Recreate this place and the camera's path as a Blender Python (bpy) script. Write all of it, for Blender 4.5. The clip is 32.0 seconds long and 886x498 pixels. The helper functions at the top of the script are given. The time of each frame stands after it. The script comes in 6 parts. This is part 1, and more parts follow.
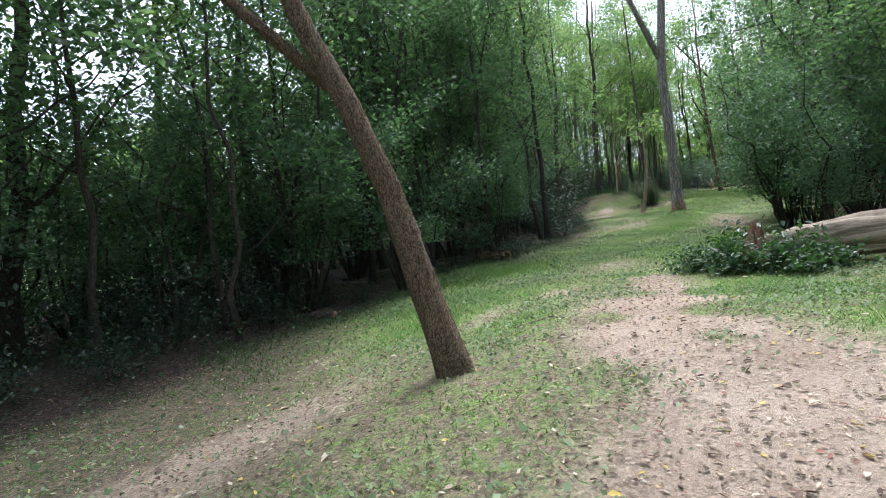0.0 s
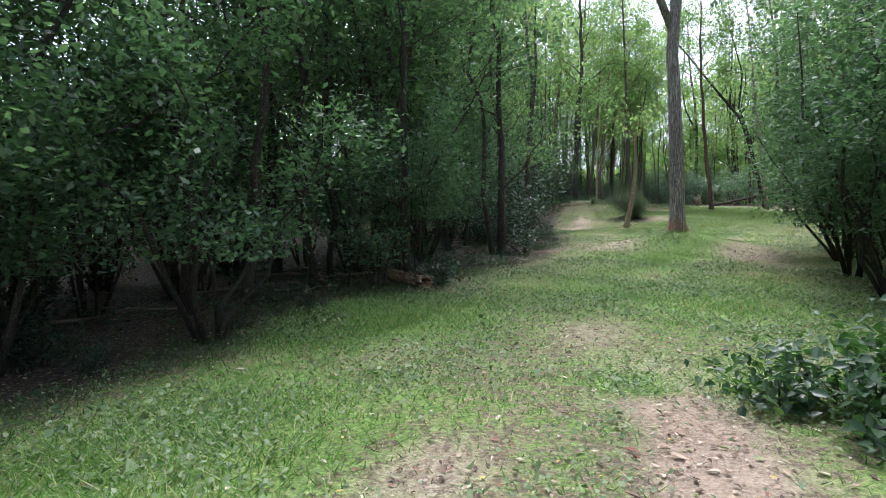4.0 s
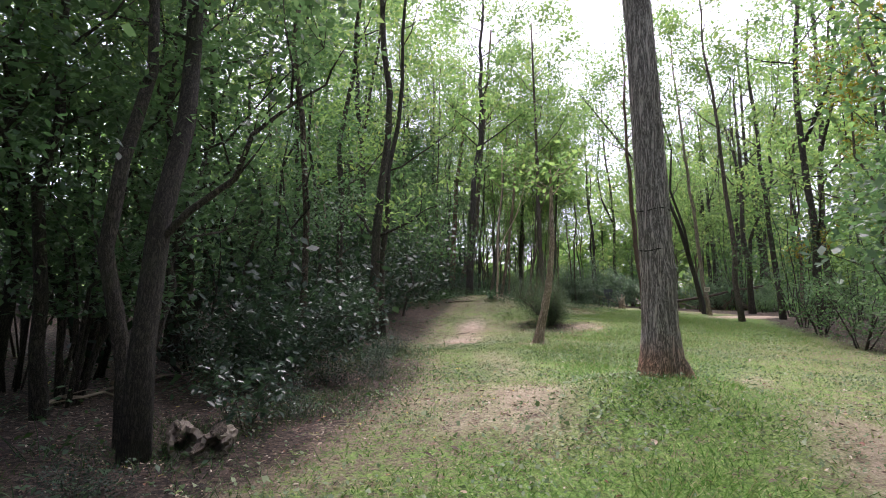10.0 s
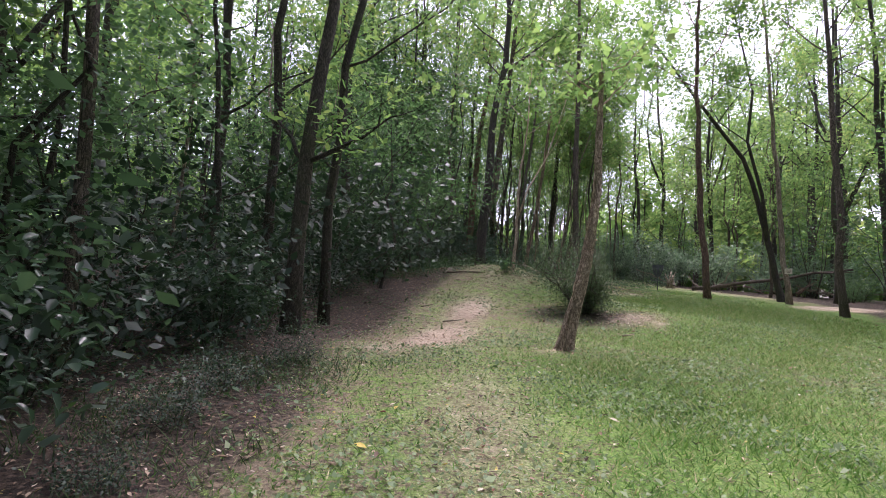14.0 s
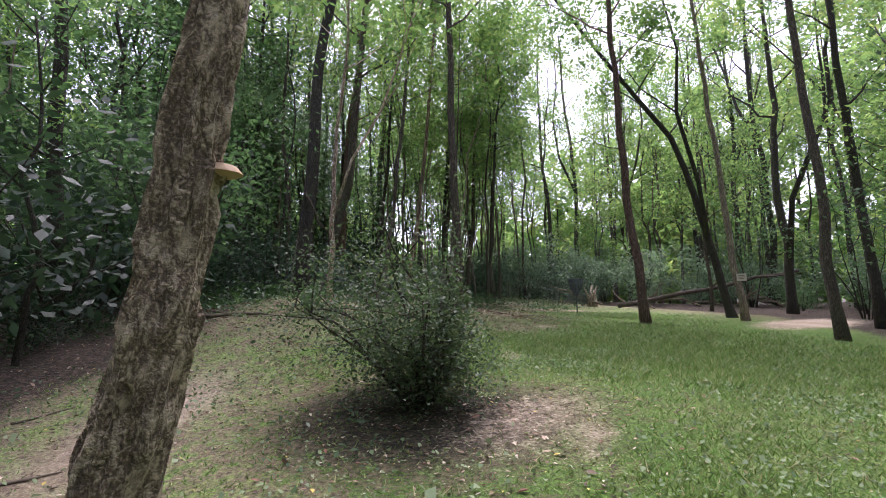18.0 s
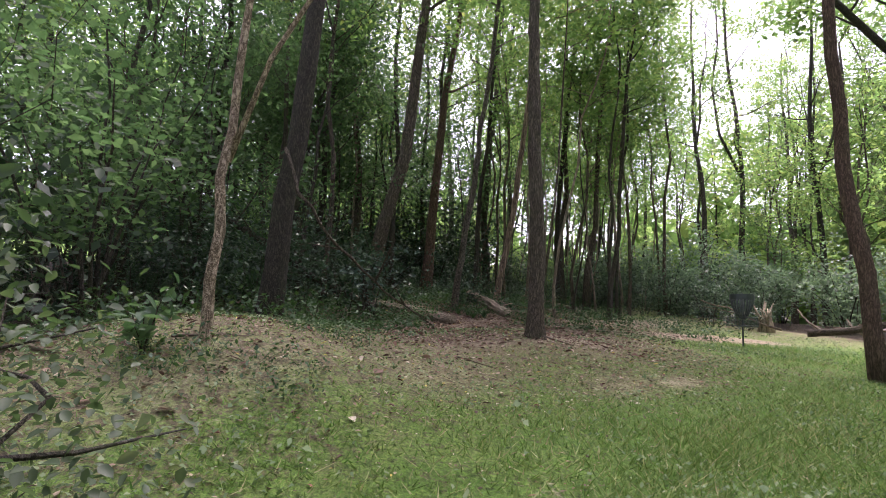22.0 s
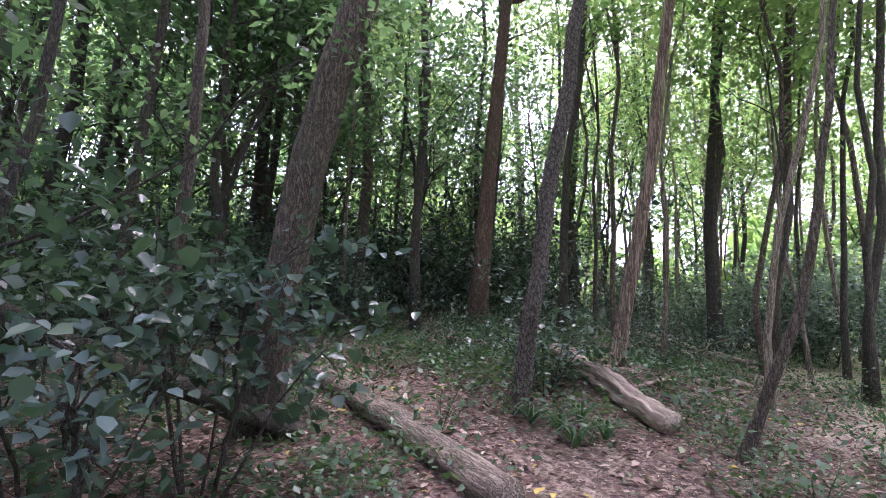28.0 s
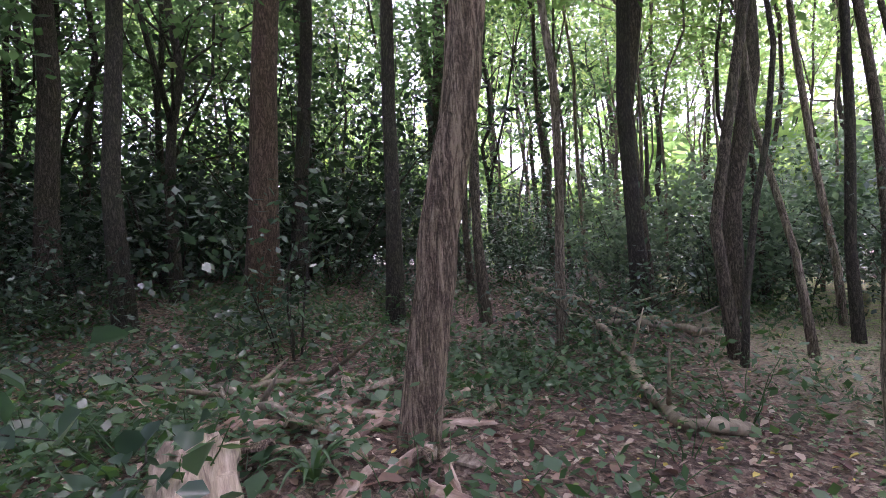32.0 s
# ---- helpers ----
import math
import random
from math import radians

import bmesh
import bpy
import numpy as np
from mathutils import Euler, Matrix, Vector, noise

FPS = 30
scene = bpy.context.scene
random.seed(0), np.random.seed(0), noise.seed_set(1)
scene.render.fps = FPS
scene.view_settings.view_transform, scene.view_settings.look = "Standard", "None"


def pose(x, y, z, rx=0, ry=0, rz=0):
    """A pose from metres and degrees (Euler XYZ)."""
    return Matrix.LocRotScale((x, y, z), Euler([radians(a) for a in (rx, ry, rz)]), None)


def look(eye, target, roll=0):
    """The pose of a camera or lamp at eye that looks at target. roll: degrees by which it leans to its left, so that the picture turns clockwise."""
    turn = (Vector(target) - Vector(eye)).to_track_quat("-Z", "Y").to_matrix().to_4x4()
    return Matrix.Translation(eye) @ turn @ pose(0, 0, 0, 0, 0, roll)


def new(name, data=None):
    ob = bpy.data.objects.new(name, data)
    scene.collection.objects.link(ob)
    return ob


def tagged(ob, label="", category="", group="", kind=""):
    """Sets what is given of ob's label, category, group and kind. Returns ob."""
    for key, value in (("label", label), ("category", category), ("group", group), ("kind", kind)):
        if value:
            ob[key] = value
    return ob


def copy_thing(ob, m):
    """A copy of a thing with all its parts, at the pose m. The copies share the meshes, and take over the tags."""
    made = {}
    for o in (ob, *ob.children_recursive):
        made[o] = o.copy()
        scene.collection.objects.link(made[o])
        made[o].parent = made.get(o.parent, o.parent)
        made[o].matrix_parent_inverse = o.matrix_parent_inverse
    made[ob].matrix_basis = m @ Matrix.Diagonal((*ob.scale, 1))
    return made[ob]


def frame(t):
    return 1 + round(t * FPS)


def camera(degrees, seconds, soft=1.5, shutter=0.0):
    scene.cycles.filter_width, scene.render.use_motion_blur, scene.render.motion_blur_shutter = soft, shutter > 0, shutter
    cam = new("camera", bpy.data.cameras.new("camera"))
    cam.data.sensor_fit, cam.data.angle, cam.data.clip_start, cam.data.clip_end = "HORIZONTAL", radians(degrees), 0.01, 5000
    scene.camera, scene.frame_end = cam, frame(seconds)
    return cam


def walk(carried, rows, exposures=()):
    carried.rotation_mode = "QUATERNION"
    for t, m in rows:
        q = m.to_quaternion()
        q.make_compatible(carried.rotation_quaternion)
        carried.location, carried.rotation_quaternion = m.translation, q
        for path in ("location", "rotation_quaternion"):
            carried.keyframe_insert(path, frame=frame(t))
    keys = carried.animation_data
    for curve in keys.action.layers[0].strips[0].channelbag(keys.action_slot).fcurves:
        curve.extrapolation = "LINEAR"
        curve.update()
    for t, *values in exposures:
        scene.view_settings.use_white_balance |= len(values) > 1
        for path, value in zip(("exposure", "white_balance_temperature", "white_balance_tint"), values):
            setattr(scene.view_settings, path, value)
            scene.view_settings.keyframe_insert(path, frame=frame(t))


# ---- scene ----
cam = camera(78.0, 32.0, 0.85)

# ---- path: seconds, x, y, z, yaw, pitch, roll ----
SKY, SUN = 0.145, 1.0
PATH = [
    (0, -0.000, -0.000, 0.000, -0.09, -0.75, 7.09),
    (0.5, 0.207, 0.650, 0.017, 0.49, -1.21, 5.15),
    (1, 0.358, 1.285, 0.038, 1.29, -2.07, 3.69),
    (1.5, 0.573, 1.890, 0.063, 0.41, -2.36, 2.59),
    (2, 0.717, 2.483, 0.083, -1.01, -1.94, 3.04),
    (2.5, 0.912, 3.085, 0.116, -2.37, -1.84, 1.99),
    (3, 1.123, 3.700, 0.154, -2.88, -1.68, 2.14),
    (3.5, 1.338, 4.323, 0.197, -2.69, -1.55, 1.84),
    (5.5, 1.793, 7.194, 0.344, -3.52, -2.53, 2.10),
    (6, 2.111, 7.969, 0.374, -4.77, -2.27, 1.44),
    (6.5, 2.459, 8.749, 0.401, -5.94, -1.04, 3.43),
    (7, 2.847, 9.501, 0.434, -6.35, 0.46, 3.98),
    (7.5, 3.201, 10.223, 0.464, -5.75, 0.41, 4.78),
    (8, 3.556, 10.942, 0.491, -3.45, 3.63, 6.34),
    (8.5, 3.902, 11.679, 0.510, -4.54, 6.76, 5.49),
    (9, 4.254, 12.418, 0.538, -7.35, 7.71, 3.89),
    (9.5, 4.595, 13.104, 0.561, -10.46, 7.85, 1.20),
    (10, 4.868, 13.729, 0.580, -11.60, 7.96, 0.16),
    (10.5, 5.128, 14.315, 0.615, -11.42, 7.50, -0.57),
    (11, 5.371, 14.905, 0.649, -10.66, 6.11, -0.22),
    (11.5, 5.631, 15.484, 0.685, -10.63, 5.74, -1.04),
    (12, 5.859, 16.056, 0.730, -11.03, 4.72, -2.07),
    (12.5, 6.089, 16.620, 0.769, -10.69, 4.70, -2.50),
    (13, 6.332, 17.150, 0.804, -9.64, 4.52, -2.98),
    (13.5, 6.528, 17.751, 0.849, -8.38, 4.19, -2.91),
    (15.5, 7.684, 20.712, 1.084, -10.91, 5.35, -1.37),
    (16, 8.190, 21.525, 1.134, -12.63, 5.54, -0.99),
    (16.5, 8.692, 22.260, 1.208, -15.43, 5.83, -0.91),
    (17, 9.139, 22.957, 1.282, -18.66, 6.32, -0.00),
    (17.5, 9.574, 23.568, 1.335, -17.70, 6.73, 0.29),
    (18, 9.986, 24.171, 1.354, -16.24, 6.84, 1.15),
    (18.5, 10.392, 24.745, 1.374, -16.38, 6.84, 1.00),
    (19, 10.743, 25.330, 1.397, -16.42, 6.78, 0.91),
    (19.5, 11.125, 25.878, 1.443, -16.41, 7.09, 0.02),
    (20, 11.401, 26.366, 1.510, -15.86, 7.41, -0.34),
    (20.5, 11.655, 26.807, 1.592, -13.42, 7.74, -0.17),
    (21, 11.893, 27.234, 1.668, -9.53, 7.40, -1.13),
    (21.5, 12.097, 27.720, 1.719, -5.24, 7.14, -1.36),
    (22, 12.245, 28.223, 1.759, -1.74, 6.81, -1.83),
    (22.5, 12.343, 28.790, 1.790, 1.31, 5.86, -2.51),
    (23, 12.386, 29.329, 1.829, 5.73, 5.10, -3.74),
    (23.5, 12.351, 29.809, 1.873, 11.15, 4.93, -6.02),
    (24, 12.313, 30.301, 1.925, 12.53, 5.83, -6.89),
    (24.5, 12.309, 30.899, 1.991, 12.47, 6.36, -6.37),
    (25, 12.380, 31.518, 2.062, 10.52, 6.28, -6.45),
    (25.5, 12.491, 32.092, 2.119, 9.29, 5.78, -7.11),
    (27.5, 12.504, 34.986, 2.471, 10.09, 8.15, -2.18),
    (28, 12.680, 35.766, 2.535, 5.92, 7.92, -2.16),
    (28.5, 12.841, 36.517, 2.585, 0.71, 8.22, -1.07),
    (29, 13.045, 37.167, 2.641, -3.78, 7.76, -1.56),
    (29.5, 13.199, 37.716, 2.708, -7.11, 6.95, -1.38),
    (30, 13.398, 38.310, 2.781, -11.50, 6.92, -1.46),
    (30.5, 13.620, 38.825, 2.839, -13.18, 5.86, -1.46),
    (31, 13.854, 39.338, 2.851, -13.48, 5.34, 0.41),
    (31.5, 14.021, 39.818, 2.868, -11.46, 3.72, 2.26),
    (32, 14.121, 40.272, 2.891, -2.23, 1.70, 3.52),
]

walk(cam, [(t, pose(x, y, z, 90 + p, r, h)) for t, x, y, z, h, p, r in PATH],
     exposures=[(0, 1.5, 5800, 16), (3.5, 1.6, 5800, 18), (6, 1.78, 6150, 20), (8, 1.92, 6150, 24), (10, 1.6, 6200, 30), (11, 1.54, 6200, 31), (13, 1.55, 6150, 33), (17, 1.62, 6050, 31), (19, 1.6, 6050, 31), (21, 1.88, 6250, 32), (23, 2.02, 6500, 33), (25, 2.4, 6500, 31), (28, 3.2, 5800, 46), (30, 3.3, 5600, 48), (32, 3.0, 5900, 47)])

# ---- world: bright overcast sky and one very soft sun ----
world = bpy.data.worlds.new("world")
scene.world = world
world.use_nodes = True
wn = world.node_tree.nodes
wl = world.node_tree.links
wn.clear()
sky = wn.new("ShaderNodeTexSky")
sky.sky_type = "NISHITA"
sky.sun_disc = False
sky.sun_elevation = radians(69)
sky.sun_rotation = radians(18)
sky.dust_density = 4.0
haze = wn.new("ShaderNodeHueSaturation")
haze.inputs["Saturation"].default_value = 0.5
wbg = wn.new("ShaderNodeBackground")
wbg.inputs["Strength"].default_value = SKY
wout = wn.new("ShaderNodeOutputWorld")
wl.new(sky.outputs[0], haze.inputs["Color"])
wl.new(haze.outputs[0], wbg.inputs["Color"])
wl.new(wbg.outputs[0], wout.inputs["Surface"])
sun = new("sun", bpy.data.lights.new("sun", "SUN"))
sun.data.energy = SUN
sun.data.angle = radians(25)
sun.data.color = (1.0, 0.96, 0.9)
sun.matrix_world = look((4, 12, 33), (0, 0, 0))


# ---- materials ----
def mat_base(name):
    m = bpy.data.materials.new(name)
    m.use_nodes = True
    nt = m.node_tree
    return m, nt.nodes, nt.links, nt.nodes["Principled BSDF"]


def ramp_node(nodes, stops):
    r = nodes.new("ShaderNodeValToRGB")
    e = r.color_ramp.elements
    while len(e) < len(stops):
        e.new(0.5)
    for k, (p, c) in enumerate(stops):
        e[k].position = p
        e[k].color = (*c, 1)
    return r


def noise_node(nodes, links, scale, detail=5, rough=0.6, vec=None):
    n = nodes.new("ShaderNodeTexNoise")
    n.inputs["Scale"].default_value = scale
    n.inputs["Detail"].default_value = detail
    n.inputs["Roughness"].default_value = rough
    if vec:
        links.new(vec, n.inputs["Vector"])
    return n


def mix_node(nodes, links, fac, a, b, mode="MIX"):
    m = nodes.new("ShaderNodeMix")
    m.data_type = "RGBA"
    m.blend_type = mode
    for sock, v in ((m.inputs[0], fac), (m.inputs[6], a), (m.inputs[7], b)):
        if isinstance(v, (int, float)):
            sock.default_value = v
        elif isinstance(v, tuple):
            sock.default_value = (*v, 1)
        else:
            links.new(v, sock)
    return m.outputs[2]


def math_node(nodes, links, op, a, b=None, clamp=False):
    m = nodes.new("ShaderNodeMath")
    m.operation = op
    m.use_clamp = clamp
    for sock, v in ((m.inputs[0], a), (m.inputs[1], b)):
        if v is None:
            continue
        if isinstance(v, (int, float)):
            sock.default_value = v
        else:
            links.new(v, sock)
    return m.outputs[0]


def bark_mat(name, dark, light, moss=(0.09, 0.11, 0.05), moss_amount=0.25, furrow=38.0, depth=0.8, foot=None, run=0.26, vary=0.5, plates=0.0, long=0.42):
    """Ridged bark: long interlaced furrows along z, finer cracks and moss stains."""
    m, n, l, bsdf = mat_base(name)
    tc = n.new("ShaderNodeTexCoord")

    def ridges(k, stretch, detail):
        mp = n.new("ShaderNodeMapping")
        mp.inputs["Scale"].default_value = (k, k, k * stretch)
        l.new(tc.outputs["Object"], mp.inputs["Vector"])
        t = noise_node(n, l, 1.0, detail, 0.55, mp.outputs[0])
        t.inputs["Distortion"].default_value = 0.6
        return math_node(n, l, "SUBTRACT", 1.0, math_node(n, l, "ABSOLUTE", math_node(n, l, "MULTIPLY", math_node(n, l, "SUBTRACT", t.outputs[0], 0.5), 5.0)), True)

    deep = ridges(furrow, run, 3)
    fine = ridges(furrow * 2.6, run * 2.4, 3)
    big = noise_node(n, l, 1.7, 4, 0.6, tc.outputs["Object"])
    grit = noise_node(n, l, 120, 4, 0.7, tc.outputs["Object"])
    h = math_node(n, l, "ADD", math_node(n, l, "MULTIPLY", deep, -0.55), math_node(n, l, "MULTIPLY", fine, -0.45))
    h = math_node(n, l, "ADD", math_node(n, l, "ADD", h, 1.0), math_node(n, l, "MULTIPLY", math_node(n, l, "SUBTRACT", grit.outputs[0], 0.5), 0.7))
    if plates:
        mp = n.new("ShaderNodeMapping")
        mp.inputs["Scale"].default_value = (plates, plates, plates * long)
        bent = noise_node(n, l, 22, 4, 0.65, tc.outputs["Object"])
        l.new(mix_node(n, l, 0.075, tc.outputs["Object"], bent.outputs[1], "ADD"), mp.inputs["Vector"])
        vor = n.new("ShaderNodeTexVoronoi")
        vor.feature = "DISTANCE_TO_EDGE"
        vor.inputs["Scale"].default_value = 1.0
        l.new(mp.outputs[0], vor.inputs["Vector"])
        crack = ramp_node(n, [(0.0, (0, 0, 0)), (0.16, (1, 1, 1))])
        l.new(vor.outputs["Distance"], crack.inputs[0])
        h = math_node(n, l, "MULTIPLY", math_node(n, l, "ADD", h, 0.28), math_node(n, l, "ADD", math_node(n, l, "MULTIPLY", crack.outputs[0], 0.85), 0.15))
    rmp = ramp_node(n, [(0.03, tuple(c * 0.4 for c in dark)), (0.24, dark), (0.62, light)])
    l.new(h, rmp.inputs[0])
    mm = ramp_node(n, [(0.5, (0, 0, 0)), (0.68, (1, 1, 1))])
    l.new(big.outputs[0], mm.inputs[0])
    col = mix_node(n, l, math_node(n, l, "MULTIPLY", mm.outputs[0], moss_amount), rmp.outputs[0], moss)
    if foot:
        sx = n.new("ShaderNodeSeparateXYZ")
        l.new(tc.outputs["Object"], sx.inputs[0])
        fr = ramp_node(n, [(0.08, (1, 1, 1)), (0.36, (0, 0, 0))])
        l.new(math_node(n, l, "ADD", sx.outputs[2], math_node(n, l, "MULTIPLY", math_node(n, l, "SUBTRACT", big.outputs[0], 0.5), 0.7)), fr.inputs[0])
        col = mix_node(n, l, math_node(n, l, "MULTIPLY", fr.outputs[0], 0.7), col, mix_node(n, l, 1.0, rmp.outputs[0], foot, "MULTIPLY"))
    oi = n.new("ShaderNodeObjectInfo")
    hs = n.new("ShaderNodeHueSaturation")
    l.new(col, hs.inputs["Color"])
    l.new(math_node(n, l, "ADD", math_node(n, l, "MULTIPLY", oi.outputs["Random"], vary), 1.0 - vary / 2), hs.inputs["Value"])
    l.new(hs.outputs[0], bsdf.inputs["Base Color"])
    bsdf.inputs["Roughness"].default_value = 0.92
    bmp = n.new("ShaderNodeBump")
    bmp.inputs["Strength"].default_value = depth
    bmp.inputs["Distance"].default_value = 0.04 if plates else 0.025
    l.new(h, bmp.inputs["Height"])
    l.new(bmp.outputs[0], bsdf.inputs["Normal"])
    return m


def leaf_mat(name, stops, trans=0.45, rough=0.45, trans_tint=(1.5, 1.9, 0.6)):
    m, n, l, bsdf = mat_base(name)
    geo = n.new("ShaderNodeNewGeometry")
    oi = n.new("ShaderNodeObjectInfo")
    f = math_node(n, l, "ADD", math_node(n, l, "MULTIPLY", geo.outputs["Random Per Island"], 0.72),
                  math_node(n, l, "MULTIPLY", oi.outputs["Random"], 0.28))
    rmp = ramp_node(n, stops)
    l.new(f, rmp.inputs[0])
    tc = n.new("ShaderNodeTexCoord")
    nz = noise_node(n, l, 9, 3, 0.6, tc.outputs["Object"])
    col = mix_node(n, l, 0.35, rmp.outputs[0], mix_node(n, l, nz.outputs[0], (0.25, 0.25, 0.25), (1.4, 1.4, 1.4)), "MULTIPLY")
    l.new(col, bsdf.inputs["Base Color"])
    bsdf.inputs["Roughness"].default_value = rough
    tr = n.new("ShaderNodeBsdfTranslucent")
    l.new(mix_node(n, l, 1.0, col, trans_tint, "MULTIPLY"), tr.inputs["Color"])
    mx = n.new("ShaderNodeMixShader")
    mx.inputs[0].default_value = trans
    l.new(bsdf.outputs[0], mx.inputs[1])
    l.new(tr.outputs[0], mx.inputs[2])
    l.new(mx.outputs[0], n["Material Output"].inputs["Surface"])
    return m


def wood_mat(name, dark, light, axis=(1, 1, 0.1), rough=0.8, scale=18.0):
    m, n, l, bsdf = mat_base(name)
    tc = n.new("ShaderNodeTexCoord")
    mp = n.new("ShaderNodeMapping")
    mp.inputs["Scale"].default_value = axis
    l.new(tc.outputs["Object"], mp.inputs["Vector"])
    a = noise_node(n, l, scale, 6, 0.65, mp.outputs[0])
    b = noise_node(n, l, 2.2, 4, 0.6, tc.outputs["Object"])
    s = math_node(n, l, "ADD", math_node(n, l, "MULTIPLY", a.outputs[0], 0.65), math_node(n, l, "MULTIPLY", b.outputs[0], 0.35))
    r = ramp_node(n, [(0.34, tuple(c * 0.4 for c in dark)), (0.45, dark), (0.62, light)])
    l.new(s, r.inputs[0])
    l.new(r.outputs[0], bsdf.inputs["Base Color"])
    bsdf.inputs["Roughness"].default_value = rough
    bmp = n.new("ShaderNodeBump")
    bmp.inputs["Strength"].default_value = 0.7
    bmp.inputs["Distance"].default_value = 0.02
    l.new(a.outputs[0], bmp.inputs["Height"])
    l.new(bmp.outputs[0], bsdf.inputs["Normal"])
    return m


def plain_mat(name, col, rough=0.5, metal=0.0, grain=0.25):
    m, n, l, bsdf = mat_base(name)
    tc = n.new("ShaderNodeTexCoord")
    a = noise_node(n, l, 14, 5, 0.6, tc.outputs["Object"])
    l.new(mix_node(n, l, grain, col, mix_node(n, l, a.outputs[0], (0.1, 0.1, 0.1), (1.0, 1.0, 1.0)), "MULTIPLY"), bsdf.inputs["Base Color"])
    bsdf.inputs["Roughness"].default_value = rough
    bsdf.inputs["Metallic"].default_value = metal
    return m


def island_mat(name, stops, rough=0.8, trans=0.15):
    m, n, l, bsdf = mat_base(name)
    geo = n.new("ShaderNodeNewGeometry")
    r = ramp_node(n, stops)
    r.color_ramp.interpolation = "CONSTANT" if len(stops) > 6 else "LINEAR"
    l.new(geo.outputs["Random Per Island"], r.inputs[0])
    tc = n.new("ShaderNodeTexCoord")
    nz = noise_node(n, l, 45, 3, 0.6, tc.outputs["Object"])
    col = mix_node(n, l, 0.4, r.outputs[0], mix_node(n, l, nz.outputs[0], (0.3, 0.3, 0.3), (1.5, 1.5, 1.5)), "MULTIPLY")
    l.new(col, bsdf.inputs["Base Color"])
    bsdf.inputs["Roughness"].default_value = rough
    tr = n.new("ShaderNodeBsdfTranslucent")
    l.new(col, tr.inputs["Color"])
    mx = n.new("ShaderNodeMixShader")
    mx.inputs[0].default_value = trans
    l.new(bsdf.outputs[0], mx.inputs[1])
    l.new(tr.outputs[0], mx.inputs[2])
    l.new(mx.outputs[0], n["Material Output"].inputs["Surface"])
    return m


def ground_mat():
    m, n, l, bsdf = mat_base("ground_soil")
    tc = n.new("ShaderNodeTexCoord")
    P3 = tc.outputs["Object"]
    n1 = noise_node(n, l, 0.9, 6, 0.65, P3)
    n2 = noise_node(n, l, 7, 6, 0.7, P3)
    n3 = noise_node(n, l, 34, 6, 0.8, P3)
    n4 = noise_node(n, l, 160, 3, 0.7, P3)
    warp = mix_node(n, l, 0.04, P3, n3.outputs[1], "ADD")
    cell = n.new("ShaderNodeTexVoronoi")
    cell.inputs["Scale"].default_value = 30
    l.new(warp, cell.inputs["Vector"])
    bits = n.new("ShaderNodeSeparateColor")
    l.new(cell.outputs["Color"], bits.inputs[0])

    def attr(name):
        a = n.new("ShaderNodeAttribute")
        a.attribute_name = name
        return a.outputs["Fac"]

    def masked(name, amount):
        s = math_node(n, l, "ADD", attr(name), math_node(n, l, "MULTIPLY", math_node(n, l, "SUBTRACT", n2.outputs[0], 0.5), amount))
        s = math_node(n, l, "ADD", s, math_node(n, l, "MULTIPLY", math_node(n, l, "SUBTRACT", n3.outputs[0], 0.5), amount * 0.9))
        r = ramp_node(n, [(0.36, (0, 0, 0)), (0.62, (1, 1, 1))])
        l.new(s, r.inputs[0])
        return r.outputs[0]

    soil = ramp_node(n, [(0.34, (0.15, 0.112, 0.076)), (0.5, (0.31, 0.25, 0.175)), (0.64, (0.48, 0.4, 0.3))])
    l.new(math_node(n, l, "ADD", math_node(n, l, "MULTIPLY", n2.outputs[0], 0.5), math_node(n, l, "MULTIPLY", n3.outputs[0], 0.5)), soil.inputs[0])
    sand = ramp_node(n, [(0.36, (0.24, 0.175, 0.12)), (0.5, (0.48, 0.375, 0.28)), (0.64, (0.68, 0.57, 0.45))])
    l.new(math_node(n, l, "ADD", math_node(n, l, "MULTIPLY", n1.outputs[0], 0.35), math_node(n, l, "MULTIPLY", n3.outputs[0], 0.65)), sand.inputs[0])
    turf = ramp_node(n, [(0.36, (0.09, 0.17, 0.035)), (0.5, (0.185, 0.34, 0.065)), (0.62, (0.38, 0.42, 0.17))])
    l.new(math_node(n, l, "ADD", math_node(n, l, "MULTIPLY", n1.outputs[0], 0.3), math_node(n, l, "ADD", math_node(n, l, "MULTIPLY", n3.outputs[0], 0.45), math_node(n, l, "MULTIPLY", n4.outputs[0], 0.25))), turf.inputs[0])
    # leaf litter, toned down so that it also holds the shade under the trees
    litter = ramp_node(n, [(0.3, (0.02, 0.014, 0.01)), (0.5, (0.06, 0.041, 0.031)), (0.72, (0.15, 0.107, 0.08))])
    mulch = ramp_node(n, [(0.22, (0.055, 0.033, 0.027)), (0.45, (0.15, 0.093, 0.074)), (0.62, (0.26, 0.175, 0.142)), (0.74, (0.42, 0.32, 0.26))])
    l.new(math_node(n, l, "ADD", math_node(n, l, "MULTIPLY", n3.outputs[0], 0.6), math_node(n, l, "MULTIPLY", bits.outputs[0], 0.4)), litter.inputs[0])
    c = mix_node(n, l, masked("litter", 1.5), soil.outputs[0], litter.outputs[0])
    l.new(math_node(n, l, "ADD", math_node(n, l, "MULTIPLY", n3.outputs[0], 0.45), math_node(n, l, "MULTIPLY", bits.outputs[1], 0.5)), mulch.inputs[0])
    c = mix_node(n, l, masked("mulch", 0.9), c, mulch.outputs[0])
    c = mix_node(n, l, masked("grass", 1.5), c, turf.outputs[0])
    deep = mix_node(n, l, attr("deep"), (1, 1, 1), (0.6, 0.66, 0.5))
